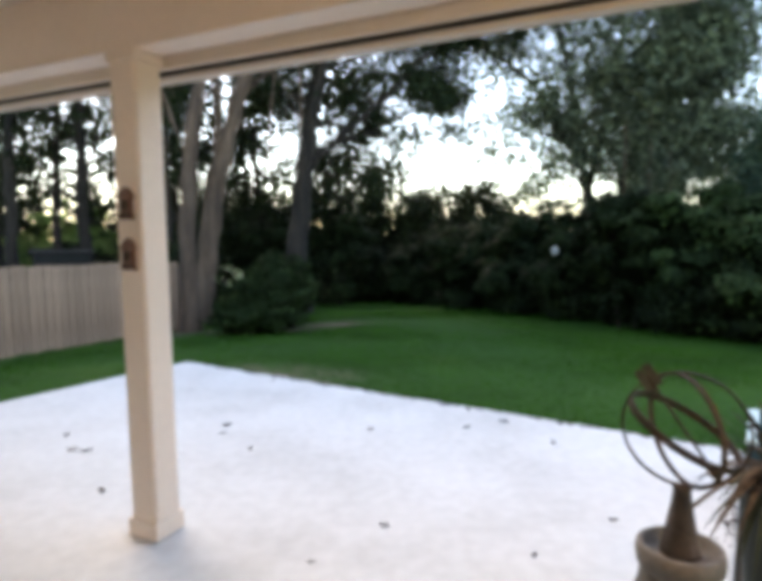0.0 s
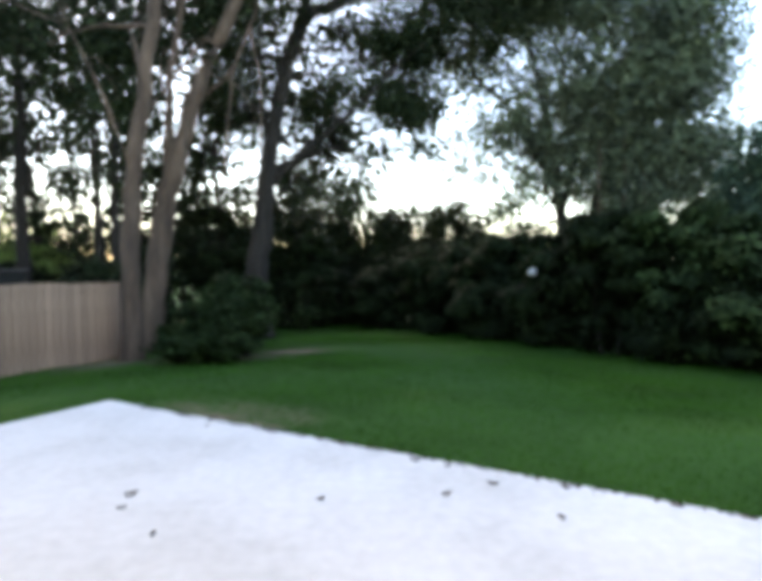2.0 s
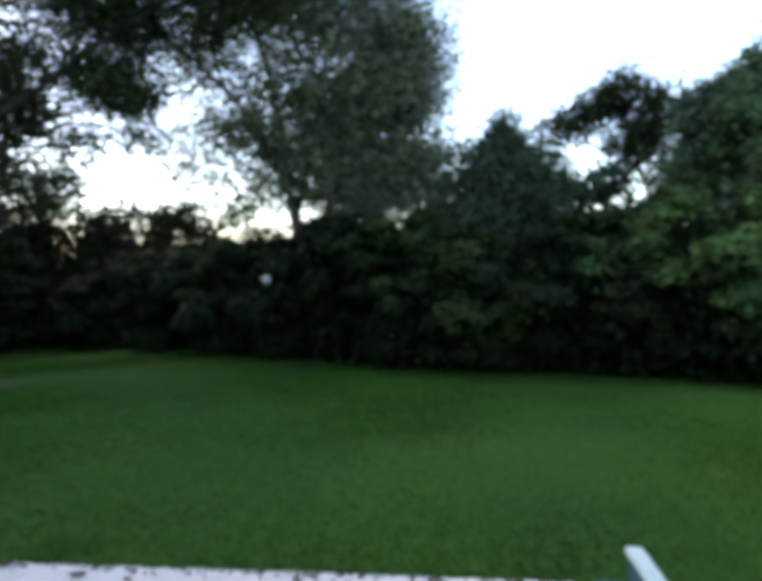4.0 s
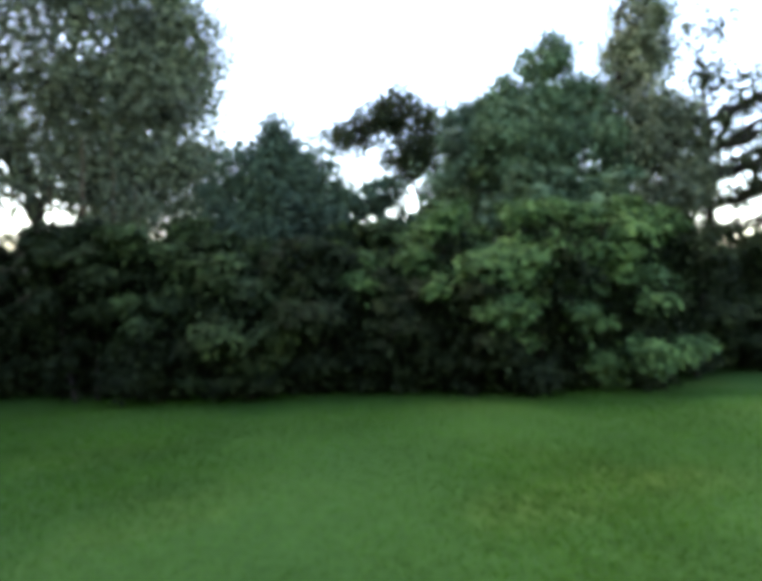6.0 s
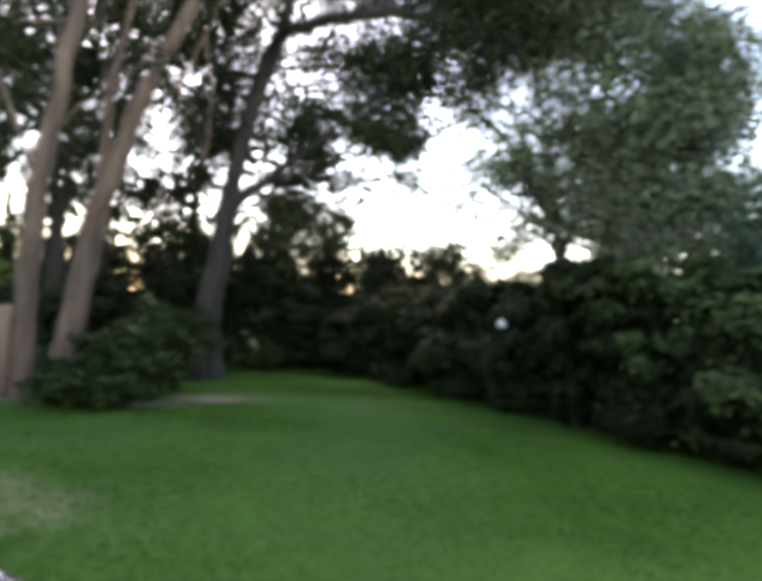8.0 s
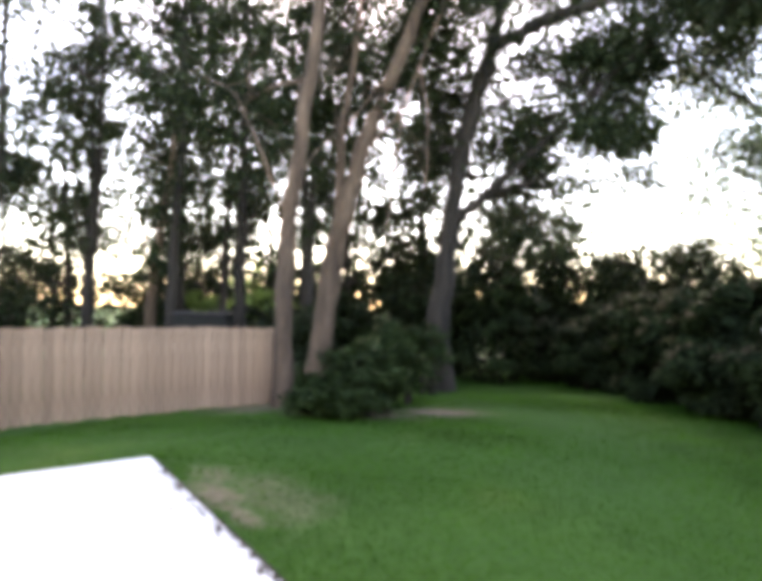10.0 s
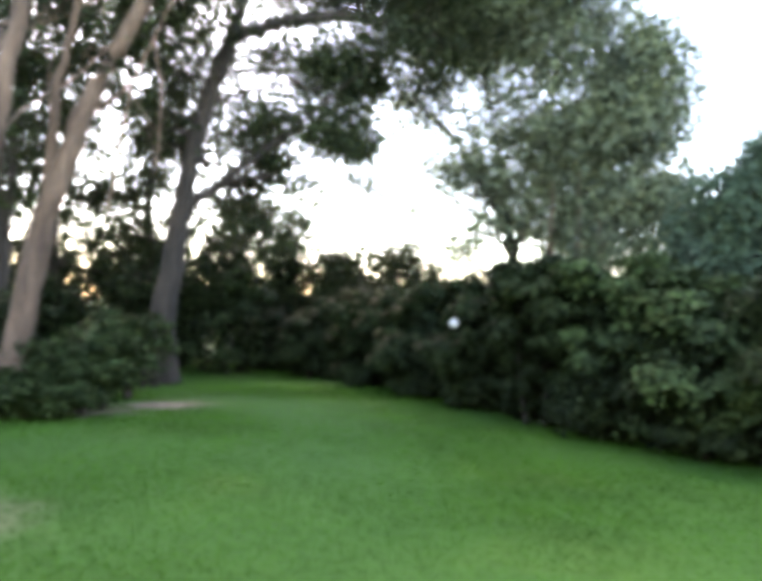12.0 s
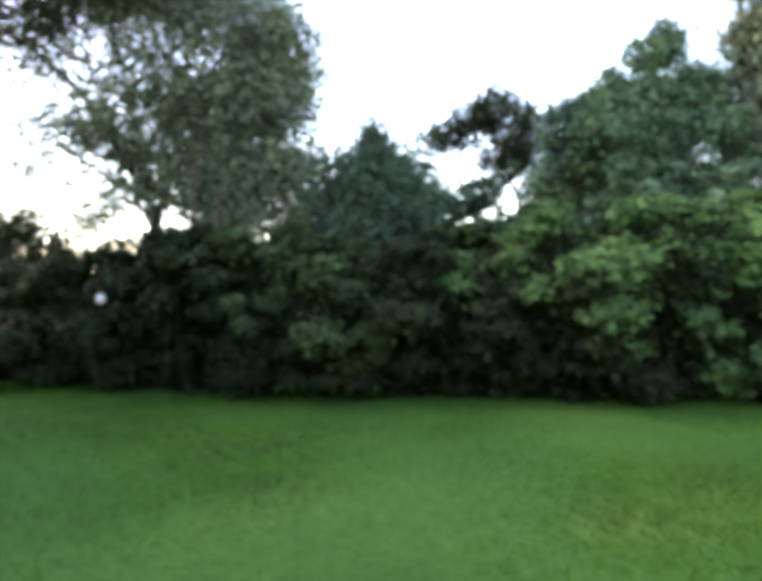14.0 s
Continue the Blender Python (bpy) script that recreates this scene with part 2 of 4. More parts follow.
def part(name, bm, mat, parent, label="", smooth=False, at=None):
    """Links a bmesh (or a mesh) as one object under a thing or a part."""
    if isinstance(bm, bpy.types.Mesh):
        me = bm
    else:
        me = bpy.data.meshes.new(name)
        bm.to_mesh(me)
        bm.free()
        me.materials.append(mat)
        if smooth:
            me.polygons.foreach_set("use_smooth", [True] * len(me.polygons))
    ob = new(name, me)
    if parent is not None:
        ob.parent = parent
    if at is not None:
        ob.matrix_basis = at
    return tagged(ob, label)


def box(sx, sy, sz, at=(0, 0, 0), bevel=0.0, bm=None, turn=None):
    """A bevelled box with its base centre at a place."""
    b = bmesh.new()
    bmesh.ops.create_cube(b, size=1)
    bmesh.ops.scale(b, vec=(sx, sy, sz), verts=b.verts)
    if bevel:
        bmesh.ops.bevel(b, geom=list(b.edges), offset=bevel, segments=2, affect="EDGES")
    if turn is not None:
        bmesh.ops.transform(b, matrix=turn, verts=b.verts)
    bmesh.ops.translate(b, vec=(at[0], at[1], at[2] + sz / 2), verts=b.verts)
    if bm is None:
        return b
    me = bpy.data.meshes.new("tmp")
    b.to_mesh(me)
    b.free()
    bm.from_mesh(me)
    bpy.data.meshes.remove(me)
    return bm


def lathe(profile, sides=28, wobble=0.0):
    """A turned body from (radius, height) pairs."""
    b = bmesh.new()
    rings = []
    for r, z in profile:
        rings.append([b.verts.new((r * math.cos(k * math.tau / sides), r * math.sin(k * math.tau / sides), z)) for k in range(sides)])
    for lo, hi in zip(rings, rings[1:]):
        for k in range(sides):
            b.faces.new((lo[k], lo[(k + 1) % sides], hi[(k + 1) % sides], hi[k]))
    b.faces.new(rings[-1])
    b.faces.new(rings[0][::-1])
    return b


def tube_data(V, F, pts, radii, sides=8, rng=None):
    """Appends a tapered tube along points to lists of vertices and faces."""
    base = len(V)
    n = len(pts)
    for i, (p, r) in enumerate(zip(pts, radii)):
        t = (Vector(pts[min(i + 1, n - 1)]) - Vector(pts[max(i - 1, 0)])).normalized()
        u = t.orthogonal().normalized() if abs(t.z) < 0.9 else Vector((1, 0, 0)).cross(t).normalized()
        w = t.cross(u)
        for k in range(sides):
            ang = k * math.tau / sides
            rr = r * (1 + (rng.uniform(-0.10, 0.10) if rng else 0))
            V.append(Vector(p) + (u * math.cos(ang) + w * math.sin(ang)) * rr)
    for i in range(n - 1):
        for k in range(sides):
            a, b = base + i * sides + k, base + i * sides + (k + 1) % sides
            F.append((a, b, b + sides, a + sides))


def smooth_path(ctrl, per=4, rng=None, shake=0.0):
    """A Catmull-Rom path through control points."""
    c = [Vector(p) for p in ctrl]
    c = [c[0] * 2 - c[1]] + c + [c[-1] * 2 - c[-2]]
    out = []
    for i in range(1, len(c) - 2):
        for k in range(per):
            s = k / per
            p = 0.5 * ((2 * c[i]) + (c[i + 1] - c[i - 1]) * s + (2 * c[i - 1] - 5 * c[i] + 4 * c[i + 1] - c[i + 2]) * s * s
                       + (3 * c[i] - c[i - 1] - 3 * c[i + 1] + c[i + 2]) * s ** 3)
            if rng and shake and (i > 1 or k):
                p = p + Vector([rng.uniform(-shake, shake) for _ in range(3)])
            out.append(p)
    out.append(c[-2])
    return out


def leaf_quads(rng, centres, size, droop=0.25, slim=0.5, out=None, jitter=0.45):
    """Leaf blades at centres: each a bent rhombus with a direction of its own; out gives the way that the blades face."""
    n = len(centres)
    d = rng.normal(size=(n, 3))
    d[:, 2] = d[:, 2] * 0.7 - droop
    if out is not None:
        face = out + rng.normal(size=(n, 3)) * jitter
        face /= np.linalg.norm(face, axis=1)[:, None] + 1e-9
        d -= face * np.sum(d * face, axis=1)[:, None]
    d /= np.linalg.norm(d, axis=1)[:, None] + 1e-9
    s = np.cross(d, rng.normal(size=(n, 3)) if out is None else face)
    s /= np.linalg.norm(s, axis=1)[:, None] + 1e-9
    nrm = np.cross(s, d)
    ln = (size * rng.uniform(0.6, 1.35, n))[:, None]
    mid = centres + d * ln * 0.45 + nrm * ln * 0.08
    co = np.empty((n, 4, 3))
    co[:, 0] = centres
    co[:, 1] = mid + s * ln * slim * 0.5
    co[:, 2] = centres + d * ln
    co[:, 3] = mid - s * ln * slim * 0.5
    return co


def in_ellipsoids(rng, blobs, count, shell=0.0):
    """Points inside ellipsoids (centre, radii), shared out by volume; shell pushes them outwards."""
    w = np.array([r[0] * r[1] * r[2] for _, r in blobs], float) ** (2 / 3)
    which = rng.choice(len(blobs), count, p=w / w.sum())
    v = rng.normal(size=(count, 3))
    v /= np.linalg.norm(v, axis=1)[:, None]
    rad = rng.uniform(0, 1, count) ** (1 / 3)
    rad = rad * (1 - shell) + shell * (0.82 + 0.22 * rng.uniform(0, 1, count))
    c = np.array([b[0] for b in blobs], float)[which]
    r = np.array([b[1] for b in blobs], float)[which]
    return c + v * rad[:, None] * r


def make_tree(name, label, stems, blobs, clumps, per, leaf, bark, foliage, seed, spread=0.45, droop=0.25, twig=0.022, category="tree", shake=0.028,
              thin=0.0, group="", crown="crown", slim=0.5, limbs=0):
    """stems: (control points, base radius, tip radius). blobs: ellipsoids that hold the crown. A branch runs from the stems to each clump."""
    rng, r2 = np.random.default_rng(seed), random.Random(seed)
    foot = Vector(stems[0][0][0])
    root = thing(name, foot, label, category, group)
    nodes, bole = [], None
    for i, (ctrl, ra, rb) in enumerate(stems):
        pts = smooth_path(ctrl, 5, r2, shake)
        n = len(pts)
        radii = [ra + (rb - ra) * (k / (n - 1)) ** 0.8 for k in range(n)]
        if i == 0:
            radii[0] *= 1.35
            radii[1] *= 1.12
        V, F = [], []
        tube_data(V, F, [p - foot for p in pts], radii, 12 if ra > 0.1 else 8, r2)
        stem = part("trunk" if i == 0 else "limb", mesh_of("trunk", V, F, bark, True), None, root if i == 0 else bole)
        bole = stem if i == 0 else bole
        nodes += [(p, r) for p, r in zip(pts, radii)][n // 4 if i == 0 else 1:]
    for _ in range(limbs):
        p, r = nodes[r2.randrange(len(nodes))]
        c, rad = blobs[r2.randrange(len(blobs))]
        aim = Vector(c) + Vector([r2.uniform(-0.9, 0.9) * q for q in rad]) - p
        ln = min(aim.length, r2.uniform(1.6, 3.6))
        aim = aim.normalized() * ln
        bend = Vector((r2.uniform(-0.2, 0.2), r2.uniform(-0.2, 0.2), r2.uniform(0.0, 0.25))) * ln
        path = smooth_path([p, p + aim * 0.35 + bend * 0.7, p + aim * 0.7 + bend, p + aim], 3, r2, 0.03)
        lr = min(r * 0.55, r2.uniform(0.03, 0.065))
        V, F = [], []
        tube_data(V, F, [q - foot for q in path], [lr * (1 - 0.085 * k) for k in range(len(path))], 6)
        part("limb", mesh_of("limb", V, F, bark, True), None, bole)
        nodes += [(q, lr * (1 - 0.085 * k)) for k, q in enumerate(path)][3:]
    centres = in_ellipsoids(rng, blobs, clumps, 0.25)
    if thin:
        keep = np.array([noise.noise(Vector(c) * 0.85 + Vector((seed, 0, 0))) > thin - 0.5 for c in centres])
        centres = centres[keep]
    npos = np.array([n[0] for n in nodes])
    V, F = [], []
    for c in centres:
        cv = Vector(c)
        d = np.linalg.norm(npos - c, axis=1) + 0.6 * np.maximum(0, npos[:, 2] - c[2] + 0.3)
        k = int(np.argmin(d))
        p, r = nodes[k]
        gap = (cv - p).length
        mid = p.lerp(cv, 0.5) + Vector((r2.uniform(-0.12, 0.12), r2.uniform(-0.12, 0.12), 0.12)) * gap
        br = min(r * 0.6, twig * (0.5 + gap * 0.35))
        tube_data(V, F, [q - foot for q in smooth_path([p, mid, cv], 3, r2, 0.02 * gap)], [br * (1 - 0.11 * j) for j in range(7)], 5)
    if F:
        tagged(part("branchwork", mesh_of("branchwork", V, F, bark, True), None, root), kind="stuff")
    sig = spread * rng.uniform(0.5, 1.3, len(centres))
    off = rng.normal(size=(len(centres) * per, 3)) * np.array([1, 1, 0.7])
    pts = np.repeat(centres, per, axis=0) + off * np.repeat(sig, per)[:, None]
    out = off * 0.6 + np.array([0, 0, 0.5])
    co = leaf_quads(rng, pts, leaf, droop, slim, out, 0.6) - np.array(foot)
    tagged(part(crown, quads_mesh(crown, co, foliage), None, root), kind="stuff")
    return root


def make_shrub(name, label, foot, blobs, leaves, leaf, foliage, bark, seed, stems=5, category="shrub", group="", droop=0.2, slim=0.6, lumps=70, vine=None, tuft=0.34, vine_from=0.45):
    """A dense shrub: stems, a dense inner mass of foliage and an uneven outer coat of leaves in lumps."""
    rng, r2 = np.random.default_rng(seed), random.Random(seed)
    foot = Vector(foot)
    root = thing(name, foot, label, category, group)
    for _ in range(stems):
        c, r = blobs[r2.randrange(len(blobs))]
        top = Vector(c) + Vector((r2.uniform(-0.5, 0.5) * r[0], r2.uniform(-0.5, 0.5) * r[1], r2.uniform(0, 0.4) * r[2]))
        low = Vector((top.x * 0.7 + foot.x * 0.3, top.y * 0.7 + foot.y * 0.3, 0))
        low.z = ground_z(low.x, low.y) - 0.03
        V, F = [], []
        tube_data(V, F, [q - foot for q in smooth_path([low, low.lerp(top, 0.5) + Vector((r2.uniform(-0.1, 0.1), r2.uniform(-0.1, 0.1), 0)), top], 3)],
                  [0.035 * (1 - 0.1 * j) for j in range(7)], 6)
        part("stem", mesh_of("stem", V, F, bark, True), None, root)
    foot_mid = np.array([foot.x, foot.y, foot.z + 0.2])
    # tufts on the outer shell carry most of the leaves, over a dim inside; vines take the upper tufts
    lump = in_ellipsoids(rng, blobs, lumps, 0.95)
    inside = in_ellipsoids(rng, blobs, int(leaves * 0.30), 0.0)
    inside = foot_mid + (inside - foot_mid) * 0.86
    ls = rng.uniform(0.5, 1.25, lumps) * tuft
    which = rng.choice(lumps, int(leaves * 0.70), p=ls ** 2 / np.sum(ls ** 2))
    u = rng.normal(size=(len(which), 3))
    u[:, 2] = np.where(rng.uniform(size=len(u)) < 0.75, np.abs(u[:, 2]), u[:, 2])
    u /= np.linalg.norm(u, axis=1)[:, None]
    outer = lump[which] + u * (ls[which] * rng.uniform(0.35, 1.12, len(which)))[:, None] * np.array([1, 1, 0.62])
    away_mid = lump[which] - foot_mid
    away_mid /= np.linalg.norm(away_mid, axis=1)[:, None] + 1e-9
    face = u * 0.8 + away_mid * 0.45 + np.array([0, 0, 0.35])
    top = max(c[2] + r[2] for c, r in blobs)
    clad = (lump[:, 2] - foot.z + rng.normal(0, 0.35, lumps) > (top - foot.z) * vine_from) if vine is not None else np.zeros(lumps, bool)
    on = clad[which]
    for tag, pts, out, mat in (("foliage", np.concatenate([inside, outer[~on]]), np.concatenate([rng.normal(size=inside.shape), face[~on]]), foliage), ("vine", outer[on], face[on], vine)):
        if mat is None or not len(pts):
            continue
        gz = np.array([ground_z(x, y) for x, y in pts[:, :2]])
        pts, out = pts[pts[:, 2] > gz + 0.03], out[pts[:, 2] > gz + 0.03]
        co = leaf_quads(rng, pts, leaf * (1.08 if tag == "vine" else 1.0), droop, slim, out)
        tagged(part(tag, quads_mesh(tag, co - np.array(foot), mat), None, root), kind="stuff")
    return root


# ---------------------------------------------------------------- setting
def build_ground():
    xs = sorted(set([-900, -400, -200, -120, -80, -60, -45] + [round(-36 + 0.75 * i, 2) for i in range(97)] + [45, 60, 80, 120, 200, 400, 900]))
    ys = sorted(set([-900, -400, -200, -120, -80, -60, -45] + [round(-30 + 0.75 * i, 2) for i in range(100)] + [60, 80, 120, 200, 400, 900]))
    V = [(x, y, ground_z(x, y) + 0.03 * (noise.noise(Vector((x * 0.4, y * 0.4, 0))) if away(x, y) > 0.8 else 0)) for y in ys for x in xs]
    w = len(xs)
    F = [(j * w + i, j * w + i + 1, (j + 1) * w + i + 1, (j + 1) * w + i) for j in range(len(ys) - 1) for i in range(w - 1)]
    ob = new("ground", mesh_of("ground", V, F, lawn_material(), True))
    tagged(ob, "green mown lawn with bare soil patches", "ground", kind="structure")


def build_patio():
    ob = part("pavement", box(PATIO_LONG, PATIO_DEEP, 0.30, (PATIO_LONG / 2, PATIO_DEEP / 2, -0.30), 0.012), CONCRETE, None)
    m = Matrix.Translation(CORNER) @ Matrix(((A.x, B.x, 0, 0), (A.y, B.y, 0, 0), (0, 0, 1, 0), (0, 0, 0, 1)))
    ob.data.transform(m)
    ob.data.flip_normals()
    tagged(ob, "pale concrete patio slab with scattered dead leaves", "patio", kind="structure")
    # the bare groove between slab and grass
    for name, p, q in (("trim", plan(-0.03, -0.03), plan(PATIO_LONG + 0.03, -0.03)), ("trim", plan(-0.03, -0.03), plan(-0.03, PATIO_DEEP)), ("trim", plan(PATIO_LONG + 0.03, -0.03), plan(PATIO_LONG + 0.03, PATIO_DEEP))):
        d = q - p
        g = part(name, box(d.length, 0.055, 0.02, (0, 0, 0), 0.004), SOIL, None)
        m = (p + q) / 2
        g.matrix_world = Matrix.Translation((m.x, m.y, -0.062)) @ Matrix.Rotation(math.atan2(d.y, d.x), 4, "Z")
        tagged(g, "dark soil groove along the patio edge", "edging", kind="structure")


HA = Vector((0.911, -0.413, 0)).normalized()
HB = Vector((HA.y, -HA.x, 0))
WALL_ROT = math.atan2(HA.y, HA.x)


def house(a, b, z=0.0):
    """As plan(), for the house, which is turned a little about the porch column."""
    return plan(COL_A, COL_B) + HA * (a - COL_A) + HB * (b - COL_B) + Vector((0, 0, z))


def slab(name, a0, a1, b0, b1, z0, z1, mat, label, category, bevel=0.0, kind="structure", parent=None):
    """A block in the house's own directions."""
    ob = part(name, box(a1 - a0, b1 - b0, z1 - z0, (0, 0, 0), bevel), mat, parent, label)
    c = house((a0 + a1) / 2, (b0 + b1) / 2, z0)
    ob.matrix_world = Matrix.Translation(c) @ Matrix.Rotation(WALL_ROT, 4, "Z")
    if parent is None:
        tagged(ob, label, category, kind=kind)
    return ob


COL_A, COL_B, COL_W = 3.52, 2.96, 0.168


def build_porch():
    house_a0, house_a1, wall_b = -1.5, 10.5, 6.2
    slab("wall_house", house_a0, house_a1, wall_b, wall_b + 0.2, -0.05, 2.83, CREAM, "plain cream house wall behind the porch", "wall")
    slab("ceiling", house_a0, house_a1, COL_B - 0.09, wall_b, 2.80, 2.88, CREAM, "flat cream porch ceiling", "ceiling")
    slab("beam", house_a0, house_a1, COL_B - 0.09, COL_B + 0.09, 2.46, 2.80, CREAM, "cream boxed porch beam over the column", "beam", 0.004)
    slab("trim", house_a0, house_a1, COL_B - 0.125, COL_B - 0.09, 2.40, 2.80, WHITE_TRIM, "pale fascia board on the porch beam", "trim", 0.004)
    # the shadow line at the eave: a darkened soffit and an added dark strip
    slab("soffit", house_a0, house_a1, COL_B - 0.22, COL_B - 0.125, 2.47, 2.50, DARK_METAL_AND_SHADE, "vented soffit under the eave with its shade painted dark", "soffit")
    slab("trim", house_a0, house_a1, COL_B - 0.140, COL_B - 0.130, 2.380, 2.47, DARK_METAL_AND_SHADE, "dark strip added for the shadow behind the eave gutter", "trim")
    slab("gutter", house_a0, house_a1, COL_B - 0.23, COL_B - 0.140, 2.362, 2.52, WHITE_TRIM, "pale painted eave gutter", "gutter", 0.01)
    roof = slab("roof", house_a0, house_a1, COL_B - 0.27, wall_b + 0.2, 2.94, 3.05, SHINGLE, "brown shingle porch roof", "roof")
    roof.matrix_world = roof.matrix_world @ Matrix.Rotation(radians(5), 4, "X")
    # column with a base block and a cap
    col = thing("porch_column", Matrix.Translation(plan(COL_A, COL_B)) @ Matrix.Rotation(WALL_ROT, 4, "Z"),
                "square cream-painted porch column with two plaques", "column")
    part("shaft", box(COL_W, COL_W, 2.46, (0, 0, 0), 0.008), CREAM, col)
    part("base_trim", box(COL_W + 0.03, COL_W + 0.03, 0.10, (0, 0, 0), 0.006), CREAM, col)
    part("cap_trim", box(COL_W + 0.024, COL_W + 0.024, 0.05, (0, 0, 2.408), 0.006), CREAM, col)
    # two little plaques, arched, on the face towards the house
    for z0 in (1.395, 1.645):
        b = bmesh.new()
        prof = [(-0.042, 0), (0.042, 0), (0.044, 0.012), (0.037, 0.03), (0.036, 0.098), (0.050, 0.106), (0.040, 0.128), (0.022, 0.150), (0, 0.162), (-0.022, 0.150), (-0.040, 0.128), (-0.050, 0.106), (-0.036, 0.098), (-0.037, 0.03), (-0.044, 0.012)]
        f = b.faces.new([b.verts.new((x, 0, z)) for x, z in prof])
        ex = bmesh.ops.extrude_face_region(b, geom=[f])
        bmesh.ops.translate(b, vec=(0, 0.02, 0), verts=[v for v in ex["geom"] if isinstance(v, bmesh.types.BMVert)])
        bmesh.ops.recalc_face_normals(b, faces=b.faces)
        m = Matrix.Translation(plan(COL_A, COL_B) + HB * (COL_W / 2 + 0.022) + Vector((0, 0, z0))) @ Matrix.Rotation(WALL_ROT, 4, "Z")
        root = thing("wall_plaque", m, "small dark terracotta plaque with a little peaked roof", "plaque", "plaques on the column")
        plate = part("plate", b, TERRACOTTA, root)
        part("roundel", box(0.042, 0.012, 0.045, (0, -0.008, 0.05), 0.005), RUST, plate)
        part("ledge", box(0.082, 0.012, 0.012, (0, -0.008, 0.018), 0.004), RUST, plate)


def build_fence():
    foot, along = Vector((-4.55, 12.95, 0)), Vector((-0.47, -0.883, 0)).normalized()
    rot = math.atan2(along.y, along.x)
    root = thing("fence", Matrix.Translation(foot), "weathered pinkish-brown wooden privacy fence", "fence")
    board = bpy.data.meshes.new("board")
    b = box(0.138, 0.02, 1.52, (0, 0, 0), 0.004)
    b.to_mesh(board)
    b.free()
    board.materials.append(FENCE_WOOD)
    r2 = random.Random(5)
    n = 74
    for i in range(n):
        p = foot + along * (0.07 + 0.146 * i)
        z = ground_z(p.x, p.y) + 0.03 + r2.uniform(-0.012, 0.012)
        ob = new("board", board)
        ob.parent = root
        ob.matrix_basis = Matrix.Translation(Vector((p.x, p.y, z)) - foot) @ Matrix.Rotation(rot + r2.uniform(-0.012, 0.012), 4, "Z") @ Matrix.Rotation(r2.uniform(-0.006, 0.006), 4, "Y")
    back = Vector((along.y, -along.x, 0))
    if back.dot(Vector((1, -1, 0))) > 0:
        back = -back
    for i in range(0, n, 16):
        p = foot + along * (0.07 + 0.146 * i) + back * 0.085
        part("post", box(0.09, 0.09, 1.45, (0, 0, 0), 0.006), FENCE_WOOD, root,
             at=Matrix.Translation(Vector((p.x, p.y, ground_z(p.x, p.y) - 0.05)) - foot) @ Matrix.Rotation(rot, 4, "Z"))
    for i in range(0, n - 1, 16):
        j = min(i + 16, n - 1)
        p, q = foot + along * (0.07 + 0.146 * i), foot + along * (0.07 + 0.146 * j)
        for h in (0.3, 1.2):
            c = (p + q) / 2 + back * 0.03
            part("rail", box((q - p).length, 0.035, 0.085, (0, 0, 0), 0.004), FENCE_WOOD, root,
                 at=Matrix.Translation(Vector((c.x, c.y, ground_z(c.x, c.y) + h)) - foot) @ Matrix.Rotation(rot, 4, "Z"))


# ---------------------------------------------------------------- things on the patio
def ring(radius, width, thick, sides=48):
    """A flat hoop of band iron round the z axis."""
    b = bmesh.new()
    rows = []
    for k in range(sides):
        c, s = math.cos(k * math.tau / sides), math.sin(k * math.tau / sides)
        rows.append([b.verts.new((r * c, r * s, z)) for r, z in ((radius, -width / 2), (radius, width / 2), (radius - thick, width / 2), (radius - thick, -width / 2))])
    for k in range(sides):
        p, q = rows[k], rows[(k + 1) % sides]
        for j in range(4):
            b.faces.new((p[j], q[j], q[(j + 1) % 4], p[(j + 1) % 4]))
    return b


def rod(p, q, r, sides=8):
    V, F = [], []
    tube_data(V, F, [Vector(p), Vector(q)], [r, r], sides)
    F += [tuple(range(sides))[::-1], tuple(range(sides, 2 * sides))]
    return mesh_of("rod", V, F, RUST, False)


